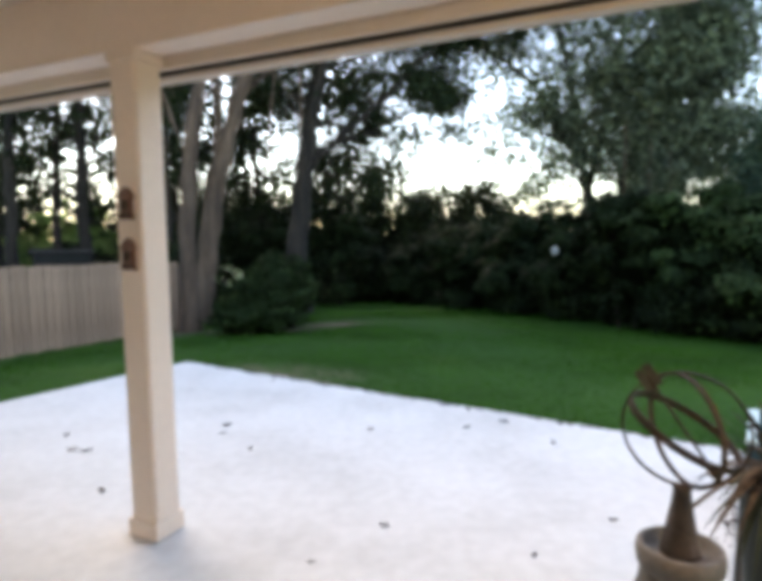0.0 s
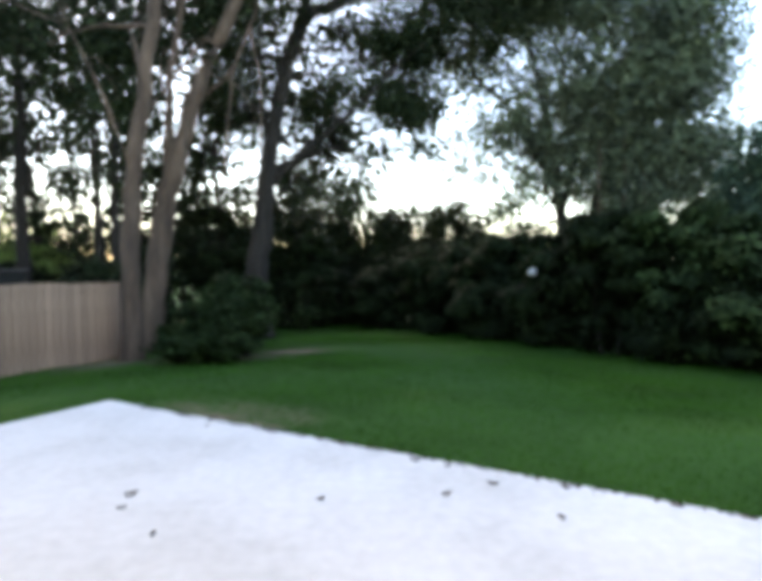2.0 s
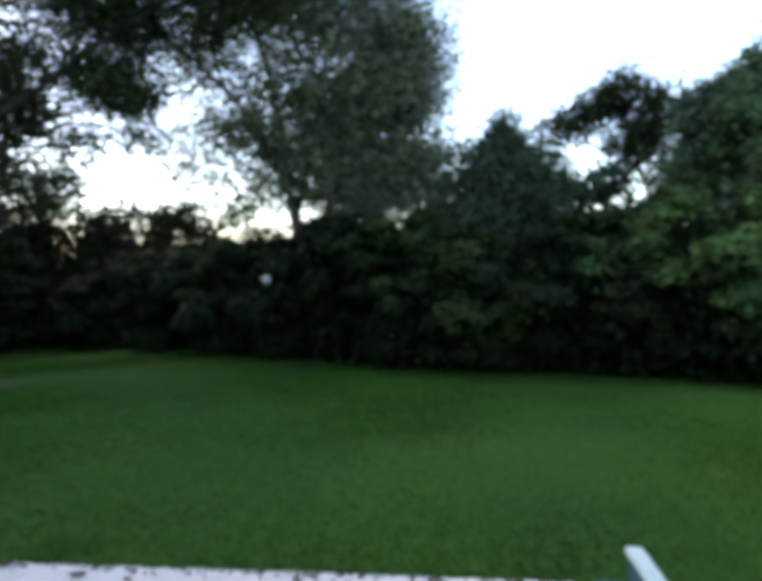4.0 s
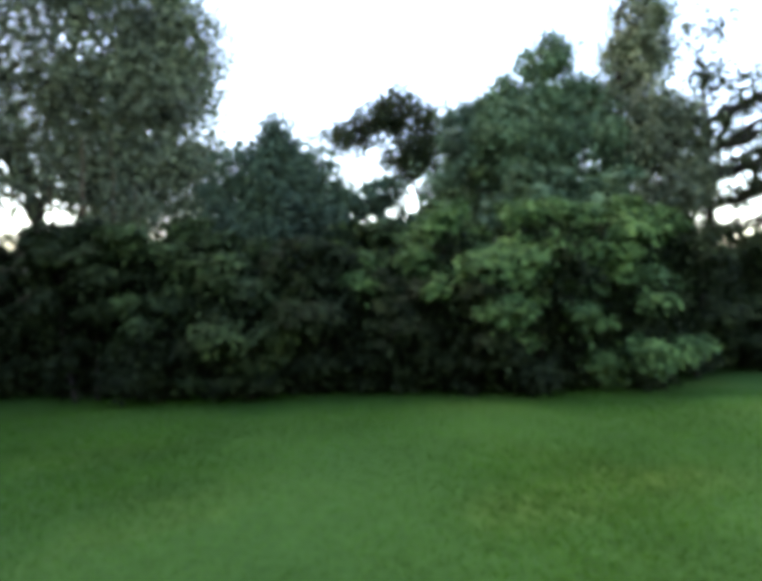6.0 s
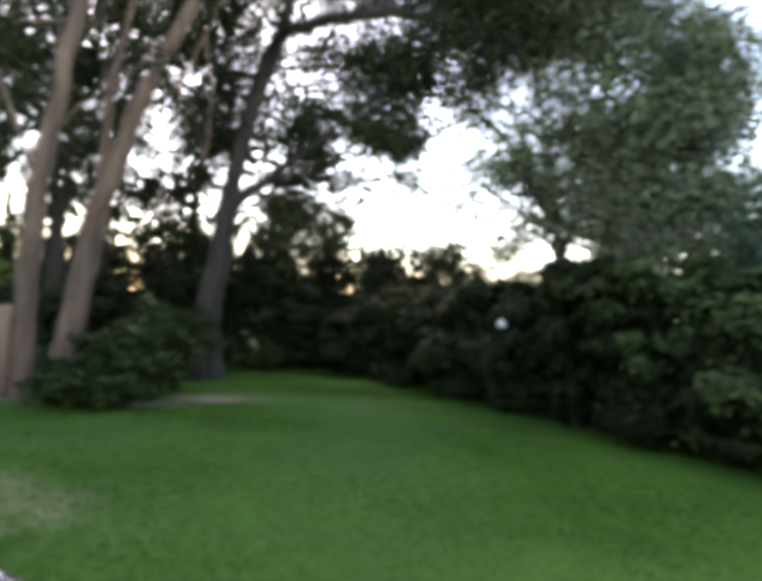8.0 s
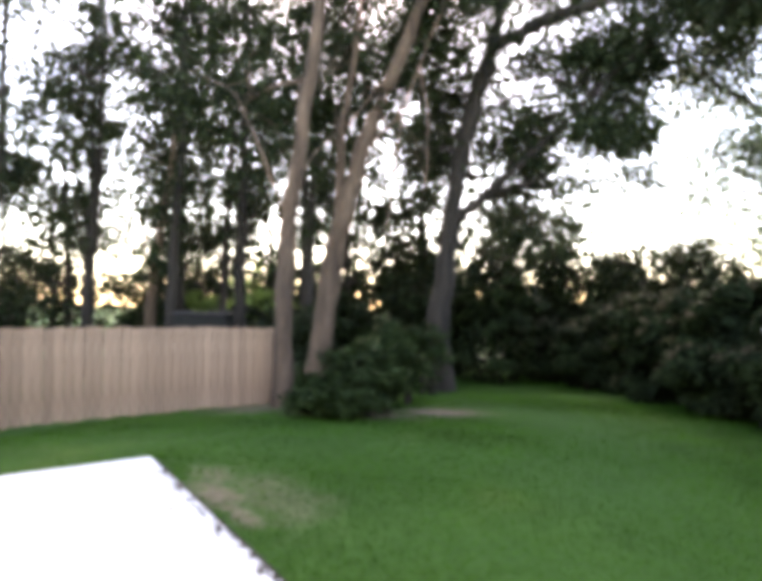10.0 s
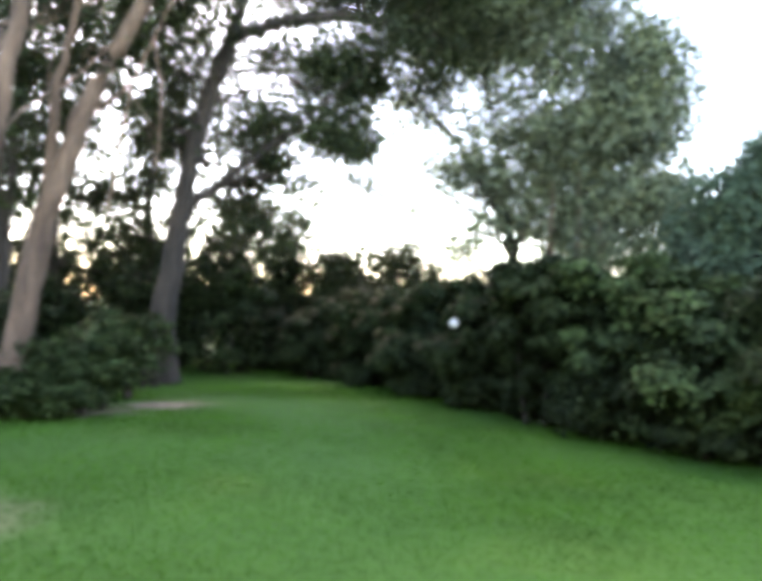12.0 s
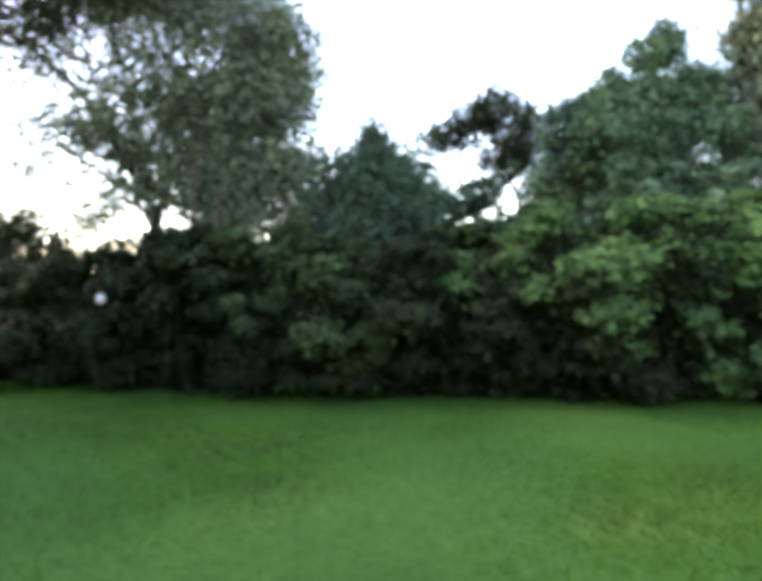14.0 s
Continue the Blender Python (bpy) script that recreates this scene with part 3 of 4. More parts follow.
def build_sundial():
    at = Vector((0.805, 1.505, 0.0))
    # the pedestal pot stands on the slab
    pot = thing("urn", at, "weathered brown stoneware urn on the patio", "urn")
    body = part("body", lathe([(0.0, 0.0), (0.13, 0.0), (0.135, 0.03), (0.085, 0.08), (0.08, 0.14), (0.105, 0.22), (0.13, 0.36), (0.125, 0.52), (0.105, 0.58), (0.100, 0.63)]), STONEWARE, pot, smooth=True)
    part("rim", lathe([(0.096, 0.625), (0.110, 0.64), (0.114, 0.665), (0.110, 0.69), (0.096, 0.695), (0.09, 0.67), (0.0, 0.668)]), STONEWARE, body, smooth=True)
    dial = thing("armillary_sphere", at + Vector((0, 0, 0.672)), "rusty iron armillary sphere sundial on a cone foot", "sundial")
    part("foot", lathe([(0.0, 0.0), (0.052, 0.0), (0.050, 0.012), (0.039, 0.07), (0.026, 0.14), (0.022, 0.175), (0.026, 0.185), (0.0, 0.19)]), CONE, dial, "tapered dark brown cone foot", True)
    R, cz = 0.157, 0.342
    c = Vector((0, 0, cz))
    r, f, up = Vector((0.87, -0.48, 0)), Vector((0.48, 0.87, 0)), Vector((0, 0, 1))
    for n, rad, w, th in ((f + r * 0.08, R, 0.012, 0.005), (r * 0.80 + f * 0.58 + up * 0.10, R * 0.985, 0.013, 0.006), (up + r * 0.55 - f * 0.08, R * 0.97, 0.020, 0.005)):
        part("hoop", ring(rad, w, th), RUST, dial, at=Matrix.Translation(c) @ n.normalized().to_track_quat("Z", "Y").to_matrix().to_4x4())
    d = (r * 0.52 - up * 0.80 + f * 0.15).normalized()
    part("arrow_shaft", rod(c - d * R * 1.10, c + d * R * 1.02, 0.004), None, dial)
    b = bmesh.new()
    bmesh.ops.create_cone(b, cap_ends=True, segments=8, radius1=0.018, radius2=0.0, depth=0.05)
    part("arrow_head", b, RUST, dial, at=Matrix.Translation(c + d * (R * 0.98)) @ d.to_track_quat("Z", "Y").to_matrix().to_4x4())
    b = bmesh.new()
    for k, sgn in enumerate((-1, 1)):
        box(0.024, 0.004, 0.065, (sgn * 0.013, 0, -0.05 + 0.008 * k), 0.0015, b)
    back = -d
    side = r - back * r.dot(back)
    side.normalize()
    m = Matrix((side, back.cross(side), back)).transposed().to_4x4()
    part("arrow_fletching", b, FLETCH, dial, "pale brown rusted fletching plate", at=Matrix.Translation(c + back * (R * 1.14)) @ m)


def build_potted_plant():
    at = Vector((1.35, 1.93, -0.062))
    root = thing("planter", at, "tall tapered dark green glazed planter", "planter")
    body = part("body", lathe([(0.0, 0.0), (0.06, 0.0), (0.064, 0.02), (0.075, 0.28), (0.095, 0.60), (0.11, 0.74)]), PLANTER, root, smooth=True)
    part("rim", lathe([(0.108, 0.735), (0.120, 0.745), (0.123, 0.765), (0.115, 0.775), (0.104, 0.76), (0.0, 0.758)]), PLANTER, body, smooth=True)
    plant = thing("spiky_plant", at + Vector((0, 0, 0.76)), "straggly spiky plant with brown-tipped strap leaves", "plant")
    part("soil", lathe([(0.0, -0.002), (0.10, 0.0), (0.08, 0.012), (0.0, 0.016)]), SOIL, plant, smooth=True)
    r2 = random.Random(9)
    for i in range(72):
        yaw, lift, ln = r2.uniform(0, math.tau), r2.uniform(0.05, 1.4), r2.uniform(0.22, 0.44)
        V, F = [], []
        for k in range(6):
            s = k / 5
            out = ln * s * math.cos(lift) + 0.05 * s * s
            z = ln * s * math.sin(lift) - (0.46 if lift < 0.9 else 0.16) * s * s * ln * 1.6
            w = 0.014 * (1 - s ** 2) + 0.001
            c, q = math.cos(yaw), math.sin(yaw)
            for e in (-w, w):
                V.append((c * out - q * e, q * out + c * e, z + 0.012 + abs(e) * 0.3))
        F = [(2 * k, 2 * k + 1, 2 * k + 3, 2 * k + 2) for k in range(5)]
        part("leaf", mesh_of("leaf", V, F, STRAP_BROWN if i % 2 == 0 else STRAP_OLIVE, True), None, plant)


def build_chair():
    """A broad low slatted garden chair that faces the lawn."""
    tip = Vector((2.255, 3.475, 0))
    root = thing("garden_chair", Matrix.Translation(tip) @ Matrix.Rotation(HOUSE_ROT, 4, "Z"), "low teal slatted garden chair with armrests painted sky-bright", "chair")
    w = 0.74
    # local x runs along the patio's far edge, local y away from the house
    # armrests take the skylit colour, everything below them the shaded one
    for x in (0.03, w):
        part("armrest", box(0.062, 0.66, 0.024, (x, -0.33, 0.445), 0.006), TEAL_SKYLIT, root, "teal armrest with the sky's sheen painted on pale")
        part("arm_rail", box(0.026, 0.62, 0.075, (x - 0.012, -0.33, 0.370), 0.004), TEAL_SHADED, root)
        part("front_leg", box(0.028, 0.085, 0.51, (x, -0.12, -0.065), 0.004), TEAL_SHADED, root)
        part("back_leg", box(0.028, 0.075, 0.51, (x, -0.58, -0.065), 0.004), TEAL_SHADED, root)
        part("side_rail", box(0.024, 0.56, 0.09, (x + (0.03 if x < 0.2 else -0.03), -0.34, 0.17), 0.004), TEAL_SHADED, root)
    for i in range(6):
        part("seat_slat", box(w - 0.06, 0.075, 0.018, (w / 2 + 0.015, -0.10 - 0.088 * i, 0.262 - 0.008 * i), 0.004), TEAL_SHADED, root)
    for i in range(6):
        part("back_slat", box(0.095, 0.018, 0.42, (0.10 + 0.113 * i, -0.60, 0.24), 0.004), TEAL_SHADED, root,
             at=Matrix.Translation((0, -0.60, 0.24)) @ Matrix.Rotation(radians(14), 4, "X") @ Matrix.Translation((0, 0.60, -0.24)))
    part("back_rail", box(w, 0.03, 0.06, (w / 2 + 0.015, -0.635, 0.37), 0.004), TEAL_SHADED, root)
    # a low blue slab, added for an unidentified blue patch against the patio's side
    p = plan(6.36, 0.52)
    mat = part("blue_ground_slab", box(0.34, 1.1, 0.06, (0, 0, 0), 0.008), BLUE_SLAB, None)
    mat.matrix_world = Matrix.Translation((p.x, p.y, ground_z(p.x, p.y) - 0.01)) @ Matrix.Rotation(HOUSE_ROT, 4, "Z")
    tagged(mat, "low blue slab added for an unidentified blue patch beside the patio", "mat")


def build_litter():
    r2 = random.Random(3)
    spots = [(-1.28, 4.5), (-0.1, 4.55), (0.68, 4.57), (0.76, 5.04), (-1.2, 6.22), (0.0, 2.98), (1.24, 3.0), (0.72, 2.66), (-1.74, 3.45), (-2.53, 4.5),
             (-2.31, 4.18), (-2.19, 4.15), (-0.35, 2.63), (0.24, 5.49), (0.01, 5.61), (1.01, 4.71), (1.27, 4.19), (2.30, 4.12), (-1.30, 4.71), (-0.98, 4.15), (0.55, 5.2), (1.45, 4.62), (2.0, 4.3), (-0.6, 6.0)]
    for i, (x, y) in enumerate(spots):
        s = r2.uniform(0.024, 0.042) * (0.62 if y < 3.3 else 1.0)
        V, F = [], []
        for k in range(5):
            u = k / 4
            wd = s * 0.55 * math.sin(math.pi * min(0.97, u * 0.92 + 0.06))
            for e in (-1, 0, 1):
                V.append((u * 2 * s - s, e * wd, 0.004 + s * 0.35 * (abs(e) * 0.6 + (2 * u - 1) ** 2 * 0.7)))
        for k in range(4):
            for j in range(2):
                a = k * 3 + j
                F.append((a, a + 1, a + 4, a + 3))
        ob = new("fallen_leaf", mesh_of("fallen_leaf", V, F, DEAD_LEAF, True))
        ob.matrix_world = Matrix.Translation((x, y, 0.0)) @ Matrix.Rotation(r2.uniform(0, 6.28), 4, "Z")
        tagged(ob, "curled brown dead leaf lying on the patio", "leaf", "dead leaves on the patio")


def build_edge_debris():
    """Crumbs of soil, clippings and leaf bits along the slab's far and side edges."""
    rng = np.random.default_rng(8)
    n = 620
    a, b = rng.uniform(0.3, PATIO_LONG, n), np.abs(rng.normal(0, 0.035, n)) + 0.004
    side = rng.uniform(0, 1, n) < 0.2
    a2, b2 = PATIO_LONG - b, rng.uniform(0, 1.6, n)
    V, F = [], []
    for k in range(n):
        p = plan(a2[k], b2[k]) if side[k] else plan(a[k], b[k] + (0.05 * rng.uniform() if 1.0 < a[k] < 2.2 else 0))
        r = rng.uniform(0.004, 0.011) * (1.8 if rng.uniform() < 0.12 else 1.0)
        yaw, i = rng.uniform(0, math.tau), len(V)
        c, q = math.cos(yaw) * r, math.sin(yaw) * r
        V += [(p.x + c * 1.6, p.y + q * 1.6, 0.001), (p.x - q, p.y + c, 0.001), (p.x - c * 1.6, p.y - q * 1.6, 0.001), (p.x + q, p.y - c, 0.001), (p.x, p.y, r * 0.9)]
        F += [(i, i + 1, i + 4), (i + 1, i + 2, i + 4), (i + 2, i + 3, i + 4), (i + 3, i, i + 4)]
    tagged(new("edge_debris", mesh_of("edge_debris", V, F, SOIL)), "crumbs of soil and clippings along the patio edge", "debris", kind="stuff")


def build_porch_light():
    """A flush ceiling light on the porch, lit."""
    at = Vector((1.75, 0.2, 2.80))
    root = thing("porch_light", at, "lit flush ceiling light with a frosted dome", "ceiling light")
    part("base_plate", lathe([(0.0, 0.0), (0.15, 0.0), (0.15, -0.02), (0.13, -0.03), (0.0, -0.03)]), DARK_METAL_AND_SHADE, root, smooth=True)
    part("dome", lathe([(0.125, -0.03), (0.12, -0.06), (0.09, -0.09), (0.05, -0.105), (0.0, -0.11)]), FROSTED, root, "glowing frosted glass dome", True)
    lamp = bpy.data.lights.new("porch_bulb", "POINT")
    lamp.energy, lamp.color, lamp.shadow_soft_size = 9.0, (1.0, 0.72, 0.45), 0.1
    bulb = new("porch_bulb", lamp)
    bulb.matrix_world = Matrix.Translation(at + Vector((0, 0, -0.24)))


def build_far_things():
    # a made-up white ball and hanger give the bright spot in the hedge
    globe = thing("hedge_bright_spot", (4.12, 13.66, 1.08), "small white ball added for a bright spot in the dark hedge", "globe")
    part("ball", lathe([(0.0, 0.05), (0.042, 0.06), (0.075, 0.09), (0.088, 0.138), (0.075, 0.186), (0.042, 0.22), (0.0, 0.236)], 20), BRIGHT_SPOT, globe, smooth=True)
    part("hanger", box(0.012, 0.012, 0.10, (0, 0, 0.232), 0.003), DARK_METAL_AND_SHADE, globe)
    # the pale shed is added: it stands in for a skylit house wall
    for name, label, x, y, yaw, w, d, h, mat in (("shed", "pale shed added for glimpses of a bright wall beyond the lawn", -1.0, 33.5, 5, 3.0, 2.4, 2.1, WHITE_TRIM), ("shed", "dark timber shed behind the fence", -8.5, 15.4, 30, 1.3, 1.1, 2.1, DARK_TIMBER)):
        z = ground_z(x, y)
        root = thing(name, Matrix.Translation((x, y, z - 0.02)) @ Matrix.Rotation(radians(yaw), 4, "Z"), label, "shed")
        wall = part("wall", box(w, d, h, (0, 0, 0), 0.01), mat, root)
        b = bmesh.new()
        vs = [b.verts.new((sx * (w / 2 + 0.10), sy * (d / 2 + 0.10) * (0 if k else 1), h + ((0.05 if mat is DARK_TIMBER else 0.19) * w if k else 0.0))) for k in (0, 1) for sx in (-1, 1) for sy in ((-1, 1) if not k else (1,))]
        b.faces.new((vs[0], vs[2], vs[5], vs[4]))
        b.faces.new((vs[3], vs[1], vs[4], vs[5]))
        b.faces.new((vs[1], vs[0], vs[4]))
        b.faces.new((vs[2], vs[3], vs[5]))
        b.faces.new((vs[0], vs[1], vs[3], vs[2]))
        bmesh.ops.recalc_face_normals(b, faces=b.faces)
        part("roof", b, mat if mat is DARK_TIMBER else SHINGLE, root)
        part("door", box(0.75, 0.04, h * 0.85, (0.3, -d / 2 - 0.015, 0.02), 0.005), mat, wall)


# ---------------------------------------------------------------- planting
def g3(x, y, dz=-0.05):
    return (x, y, ground_z(x, y) + dz)


def build_trees():
    # the straight tree at the end of the fence
    make_tree("tree", "tall straight pale-barked tree at the fence end", [
        ([g3(-4.16, 12.5), (-4.12, 12.45, 1.7), (-3.97, 12.4, 3.5), (-3.71, 12.42, 5.3), (-3.45, 12.45, 7.2), (-3.2, 12.6, 10.0), (-3.1, 12.7, 13.0)], 0.20, 0.08)],
        [((-4.8, 15.6, 8.2), (2.6, 1.4, 1.8)), ((-3.3, 13.6, 11.0), (2.8, 2.0, 2.4)), ((-6.0, 13.0, 6.4), (1.5, 1.2, 1.3)), ((-3.2, 15.9, 8.0), (1.8, 1.0, 1.2)), ((-5.2, 13.6, 4.8), (1.1, 0.9, 0.8))],
        300, 60, 0.16, BARK_PALE, LEAF_OAK, 11, 0.50, thin=0.34, limbs=14)
    # the leaning forked tree
    make_tree("tree", "leaning pale forked tree behind the shrubs", [
        ([g3(-4.5, 14.45), (-4.36, 14.42, 0.7), (-4.05, 14.44, 2.8), (-3.76, 14.47, 3.9), (-3.28, 14.54, 5.5), (-2.52, 14.63, 7.2), (-1.78, 14.8, 9.3), (-0.95, 15.0, 12.0)], 0.31, 0.09),
        ([(-4.0, 14.44, 3.3), (-3.95, 14.43, 4.4), (-3.9, 14.41, 5.5), (-3.64, 14.43, 7.1), (-3.4, 14.5, 9.0)], 0.12, 0.05),
        ([(-3.4, 14.52, 5.0), (-2.9, 14.6, 5.5), (-2.5, 14.68, 6.0), (-2.15, 14.75, 6.9), (-1.6, 14.82, 8.3)], 0.055, 0.02),
        ([(-2.55, 14.68, 6.0), (-2.65, 14.5, 4.6), (-2.8, 14.4, 3.2)], 0.03, 0.012),
        ([(-2.15, 14.75, 6.9), (-1.9, 14.6, 5.4), (-1.95, 14.5, 4.0)], 0.03, 0.012)],
        [((-3.2, 16.0, 9.6), (2.8, 1.6, 1.8)), ((-1.6, 16.0, 11.6), (2.6, 2.0, 2.0)), ((-5.0, 15.6, 7.6), (1.5, 1.1, 1.4)), ((-1.6, 16.0, 8.4), (1.8, 1.1, 1.0)), ((-3.4, 15.6, 6.4), (1.0, 0.7, 0.9))],
        330, 60, 0.16, BARK_PALE, LEAF_OAK, 12, 0.50, thin=0.32, limbs=18)
    # the tree with a long limb that arches over the lawn, its backlit darkness in the bark colour
    make_tree("tree", "tree with silhouette-dark bark and a long limb arching over the lawn", [
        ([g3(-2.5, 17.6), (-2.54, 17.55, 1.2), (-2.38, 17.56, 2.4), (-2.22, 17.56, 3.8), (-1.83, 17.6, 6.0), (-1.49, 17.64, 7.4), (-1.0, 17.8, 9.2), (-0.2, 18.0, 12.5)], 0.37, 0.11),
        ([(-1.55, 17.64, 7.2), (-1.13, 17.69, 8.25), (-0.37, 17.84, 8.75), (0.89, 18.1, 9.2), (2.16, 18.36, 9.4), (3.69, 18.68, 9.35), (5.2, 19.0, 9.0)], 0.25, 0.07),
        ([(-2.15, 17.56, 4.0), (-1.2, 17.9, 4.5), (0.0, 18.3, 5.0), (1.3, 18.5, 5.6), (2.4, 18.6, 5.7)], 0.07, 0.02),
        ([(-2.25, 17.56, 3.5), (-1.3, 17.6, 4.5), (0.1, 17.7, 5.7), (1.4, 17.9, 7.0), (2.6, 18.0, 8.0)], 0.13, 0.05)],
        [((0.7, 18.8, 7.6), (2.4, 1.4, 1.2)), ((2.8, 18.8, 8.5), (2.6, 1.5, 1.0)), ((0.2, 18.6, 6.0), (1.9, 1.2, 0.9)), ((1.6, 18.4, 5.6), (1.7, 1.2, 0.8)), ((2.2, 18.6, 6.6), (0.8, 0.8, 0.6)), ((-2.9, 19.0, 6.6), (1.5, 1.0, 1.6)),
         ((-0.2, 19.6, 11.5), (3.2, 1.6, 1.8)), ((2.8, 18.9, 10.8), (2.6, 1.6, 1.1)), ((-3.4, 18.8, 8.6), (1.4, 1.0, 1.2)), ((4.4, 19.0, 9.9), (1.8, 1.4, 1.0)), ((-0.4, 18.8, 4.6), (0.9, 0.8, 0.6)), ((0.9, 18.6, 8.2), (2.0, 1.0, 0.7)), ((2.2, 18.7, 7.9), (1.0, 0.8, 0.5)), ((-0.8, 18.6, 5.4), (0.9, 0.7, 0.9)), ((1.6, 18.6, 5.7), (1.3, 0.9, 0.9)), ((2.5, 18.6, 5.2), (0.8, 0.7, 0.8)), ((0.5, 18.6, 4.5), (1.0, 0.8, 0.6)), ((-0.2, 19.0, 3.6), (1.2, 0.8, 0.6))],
        2500, 32, 0.15, BARK_SILHOUETTE, LEAF_OAK, 13, 0.42, thin=0.26, limbs=52)
    # the big grey-green tree behind the hedge
    make_tree("tree", "broad grey-green tree with fanning limbs behind the hedge", [
        ([g3(7.6, 20.9), (7.5, 20.85, 1.8), (7.3, 20.8, 3.6), (6.6, 20.9, 5.2), (5.6, 21.1, 6.8), (4.4, 21.3, 8.0), (3.2, 21.5, 8.9)], 0.28, 0.04),
        ([(7.3, 20.8, 3.4), (7.1, 20.8, 5.4), (6.6, 20.8, 7.6), (6.0, 20.8, 10.0)], 0.16, 0.04),
        ([(7.4, 20.8, 3.2), (7.9, 20.7, 5.2), (8.3, 20.6, 7.6), (8.6, 20.4, 10.6)], 0.17, 0.04),
        ([g3(8.4, 20.5), (8.4, 20.5, 3.0), (9.1, 20.3, 5.6), (10.2, 20.1, 8.6)], 0.17, 0.04),
        ([g3(9.2, 20.4), (9.2, 20.36, 3.1), (10.2, 20.1, 5.2), (11.2, 19.8, 7.4)], 0.15, 0.04),
        ([(7.2, 20.8, 3.9), (6.2, 21.0, 4.6), (5.0, 21.2, 5.3), (4.0, 21.3, 5.8)], 0.07, 0.015),
        ([(7.0, 20.85, 4.3), (6.0, 20.7, 5.8), (4.9, 20.6, 7.6), (4.0, 20.6, 9.4)], 0.08, 0.02),
        ([(7.2, 20.8, 4.0), (5.8, 20.6, 4.6), (4.6, 20.5, 4.7), (3.7, 20.5, 4.5)], 0.05, 0.012),
        ([(7.1, 20.8, 4.6), (6.2, 21.3, 6.6), (5.6, 21.5, 8.6)], 0.08, 0.02),
        ([(7.35, 20.8, 3.0), (6.3, 20.6, 4.9), (5.5, 20.5, 6.6), (4.9, 20.5, 8.2)], 0.06, 0.015),
        ([(7.4, 20.8, 2.8), (6.9, 20.7, 5.2), (6.3, 20.7, 7.2)], 0.06, 0.015),
        ([(7.45, 20.8, 2.7), (7.7, 20.7, 4.6), (7.7, 20.6, 6.8)], 0.06, 0.015),
        ([(7.4, 20.8, 2.6), (6.4, 20.6, 3.6), (5.4, 20.5, 4.1), (4.6, 20.5, 4.2)], 0.045, 0.012)],
        [((8.9, 20.4, 8.4), (3.2, 2.4, 2.4)), ((10.5, 19.9, 6.6), (2.0, 2.0, 2.2)), ((7.7, 20.4, 12.0), (4.0, 3.0, 2.4)), ((5.4, 20.9, 10.2), (2.4, 1.8, 1.4)), ((9.9, 20.2, 5.0), (2.2, 1.8, 0.9)), ((4.3, 21.0, 8.0), (1.6, 1.3, 1.0)),
         ((5.2, 20.8, 5.6), (1.5, 1.2, 0.7)), ((6.4, 20.8, 6.6), (1.3, 1.2, 1.0)), ((4.2, 20.6, 4.6), (0.9, 0.8, 0.35)), ((11.2, 19.6, 8.6), (1.6, 1.6, 2.0)), ((10.4, 20.1, 4.2), (1.7, 1.4, 0.9)), ((11.8, 19.4, 4.6), (1.3, 1.2, 1.2)), ((6.0, 20.8, 12.0), (2.6, 2.0, 1.8)), ((9.4, 20.3, 6.6), (2.4, 1.8, 1.4)), ((8.6, 20.5, 4.4), (1.6, 1.2, 0.8)), ((7.2, 20.6, 5.2), (1.2, 1.0, 0.8)), ((6.6, 20.6, 4.2), (0.9, 0.8, 0.5)), ((9.6, 20.3, 3.4), (1.2, 1.0, 0.7)), ((5.4, 20.7, 3.6), (0.8, 0.7, 0.4))],
        1700, 64, 0.19, BARK_SILHOUETTE, LEAF_GREY, 14, 0.56, thin=0.08, twig=0.03, slim=0.45, limbs=30)
    make_tree("tree", "slender pale saplings hung with dry vines below the grey tree", [
        ([g3(8.0, 19.0), (8.05, 19.0, 1.8), (7.95, 19.0, 3.6), (8.0, 19.0, 5.4)], 0.05, 0.02),
        ([g3(8.7, 18.9), (8.65, 18.9, 2.0), (8.75, 18.9, 4.0), (8.7, 18.9, 5.6)], 0.045, 0.02),
        ([g3(9.3, 18.7), (9.3, 18.7, 2.0), (9.25, 18.7, 4.4)], 0.04, 0.015),
        ([g3(7.3, 19.3), (7.35, 19.3, 2.2), (7.2, 19.3, 4.2)], 0.04, 0.015)],
        [((8.2, 19.0, 2.2), (1.3, 0.6, 0.9)), ((9.2, 18.8, 3.4), (0.9, 0.6, 0.8))],
        70, 30, 0.16, BARK_PALE, LEAF_GREY, 27, 0.32)
    # the pointed blue-green tree behind the hedge
    make_tree("tree", "pointed blue-green tree rising behind the hedge", [
        ([g3(10.0, 13.0), (9.9, 12.95, 2.0), (9.8, 12.85, 4.4)], 0.12, 0.02)],
        [((9.75, 12.85, 4.3), (0.42, 0.42, 0.75)), ((9.75, 12.85, 4.9), (0.2, 0.2, 0.3)), ((9.2, 13.2, 3.9), (0.6, 0.6, 0.6)), ((10.3, 12.4, 3.7), (0.6, 0.6, 0.5)), ((9.75, 12.85, 3.6), (0.7, 0.7, 1.0)), ((9.7, 12.9, 2.6), (1.2, 1.1, 1.0)), ((9.0, 13.4, 3.0), (0.7, 0.7, 0.8)), ((10.5, 12.2, 2.8), (1.0, 0.9, 0.9))],
        420, 70, 0.13, BARK_SILHOUETTE, LEAF_BLUE, 15, 0.22)
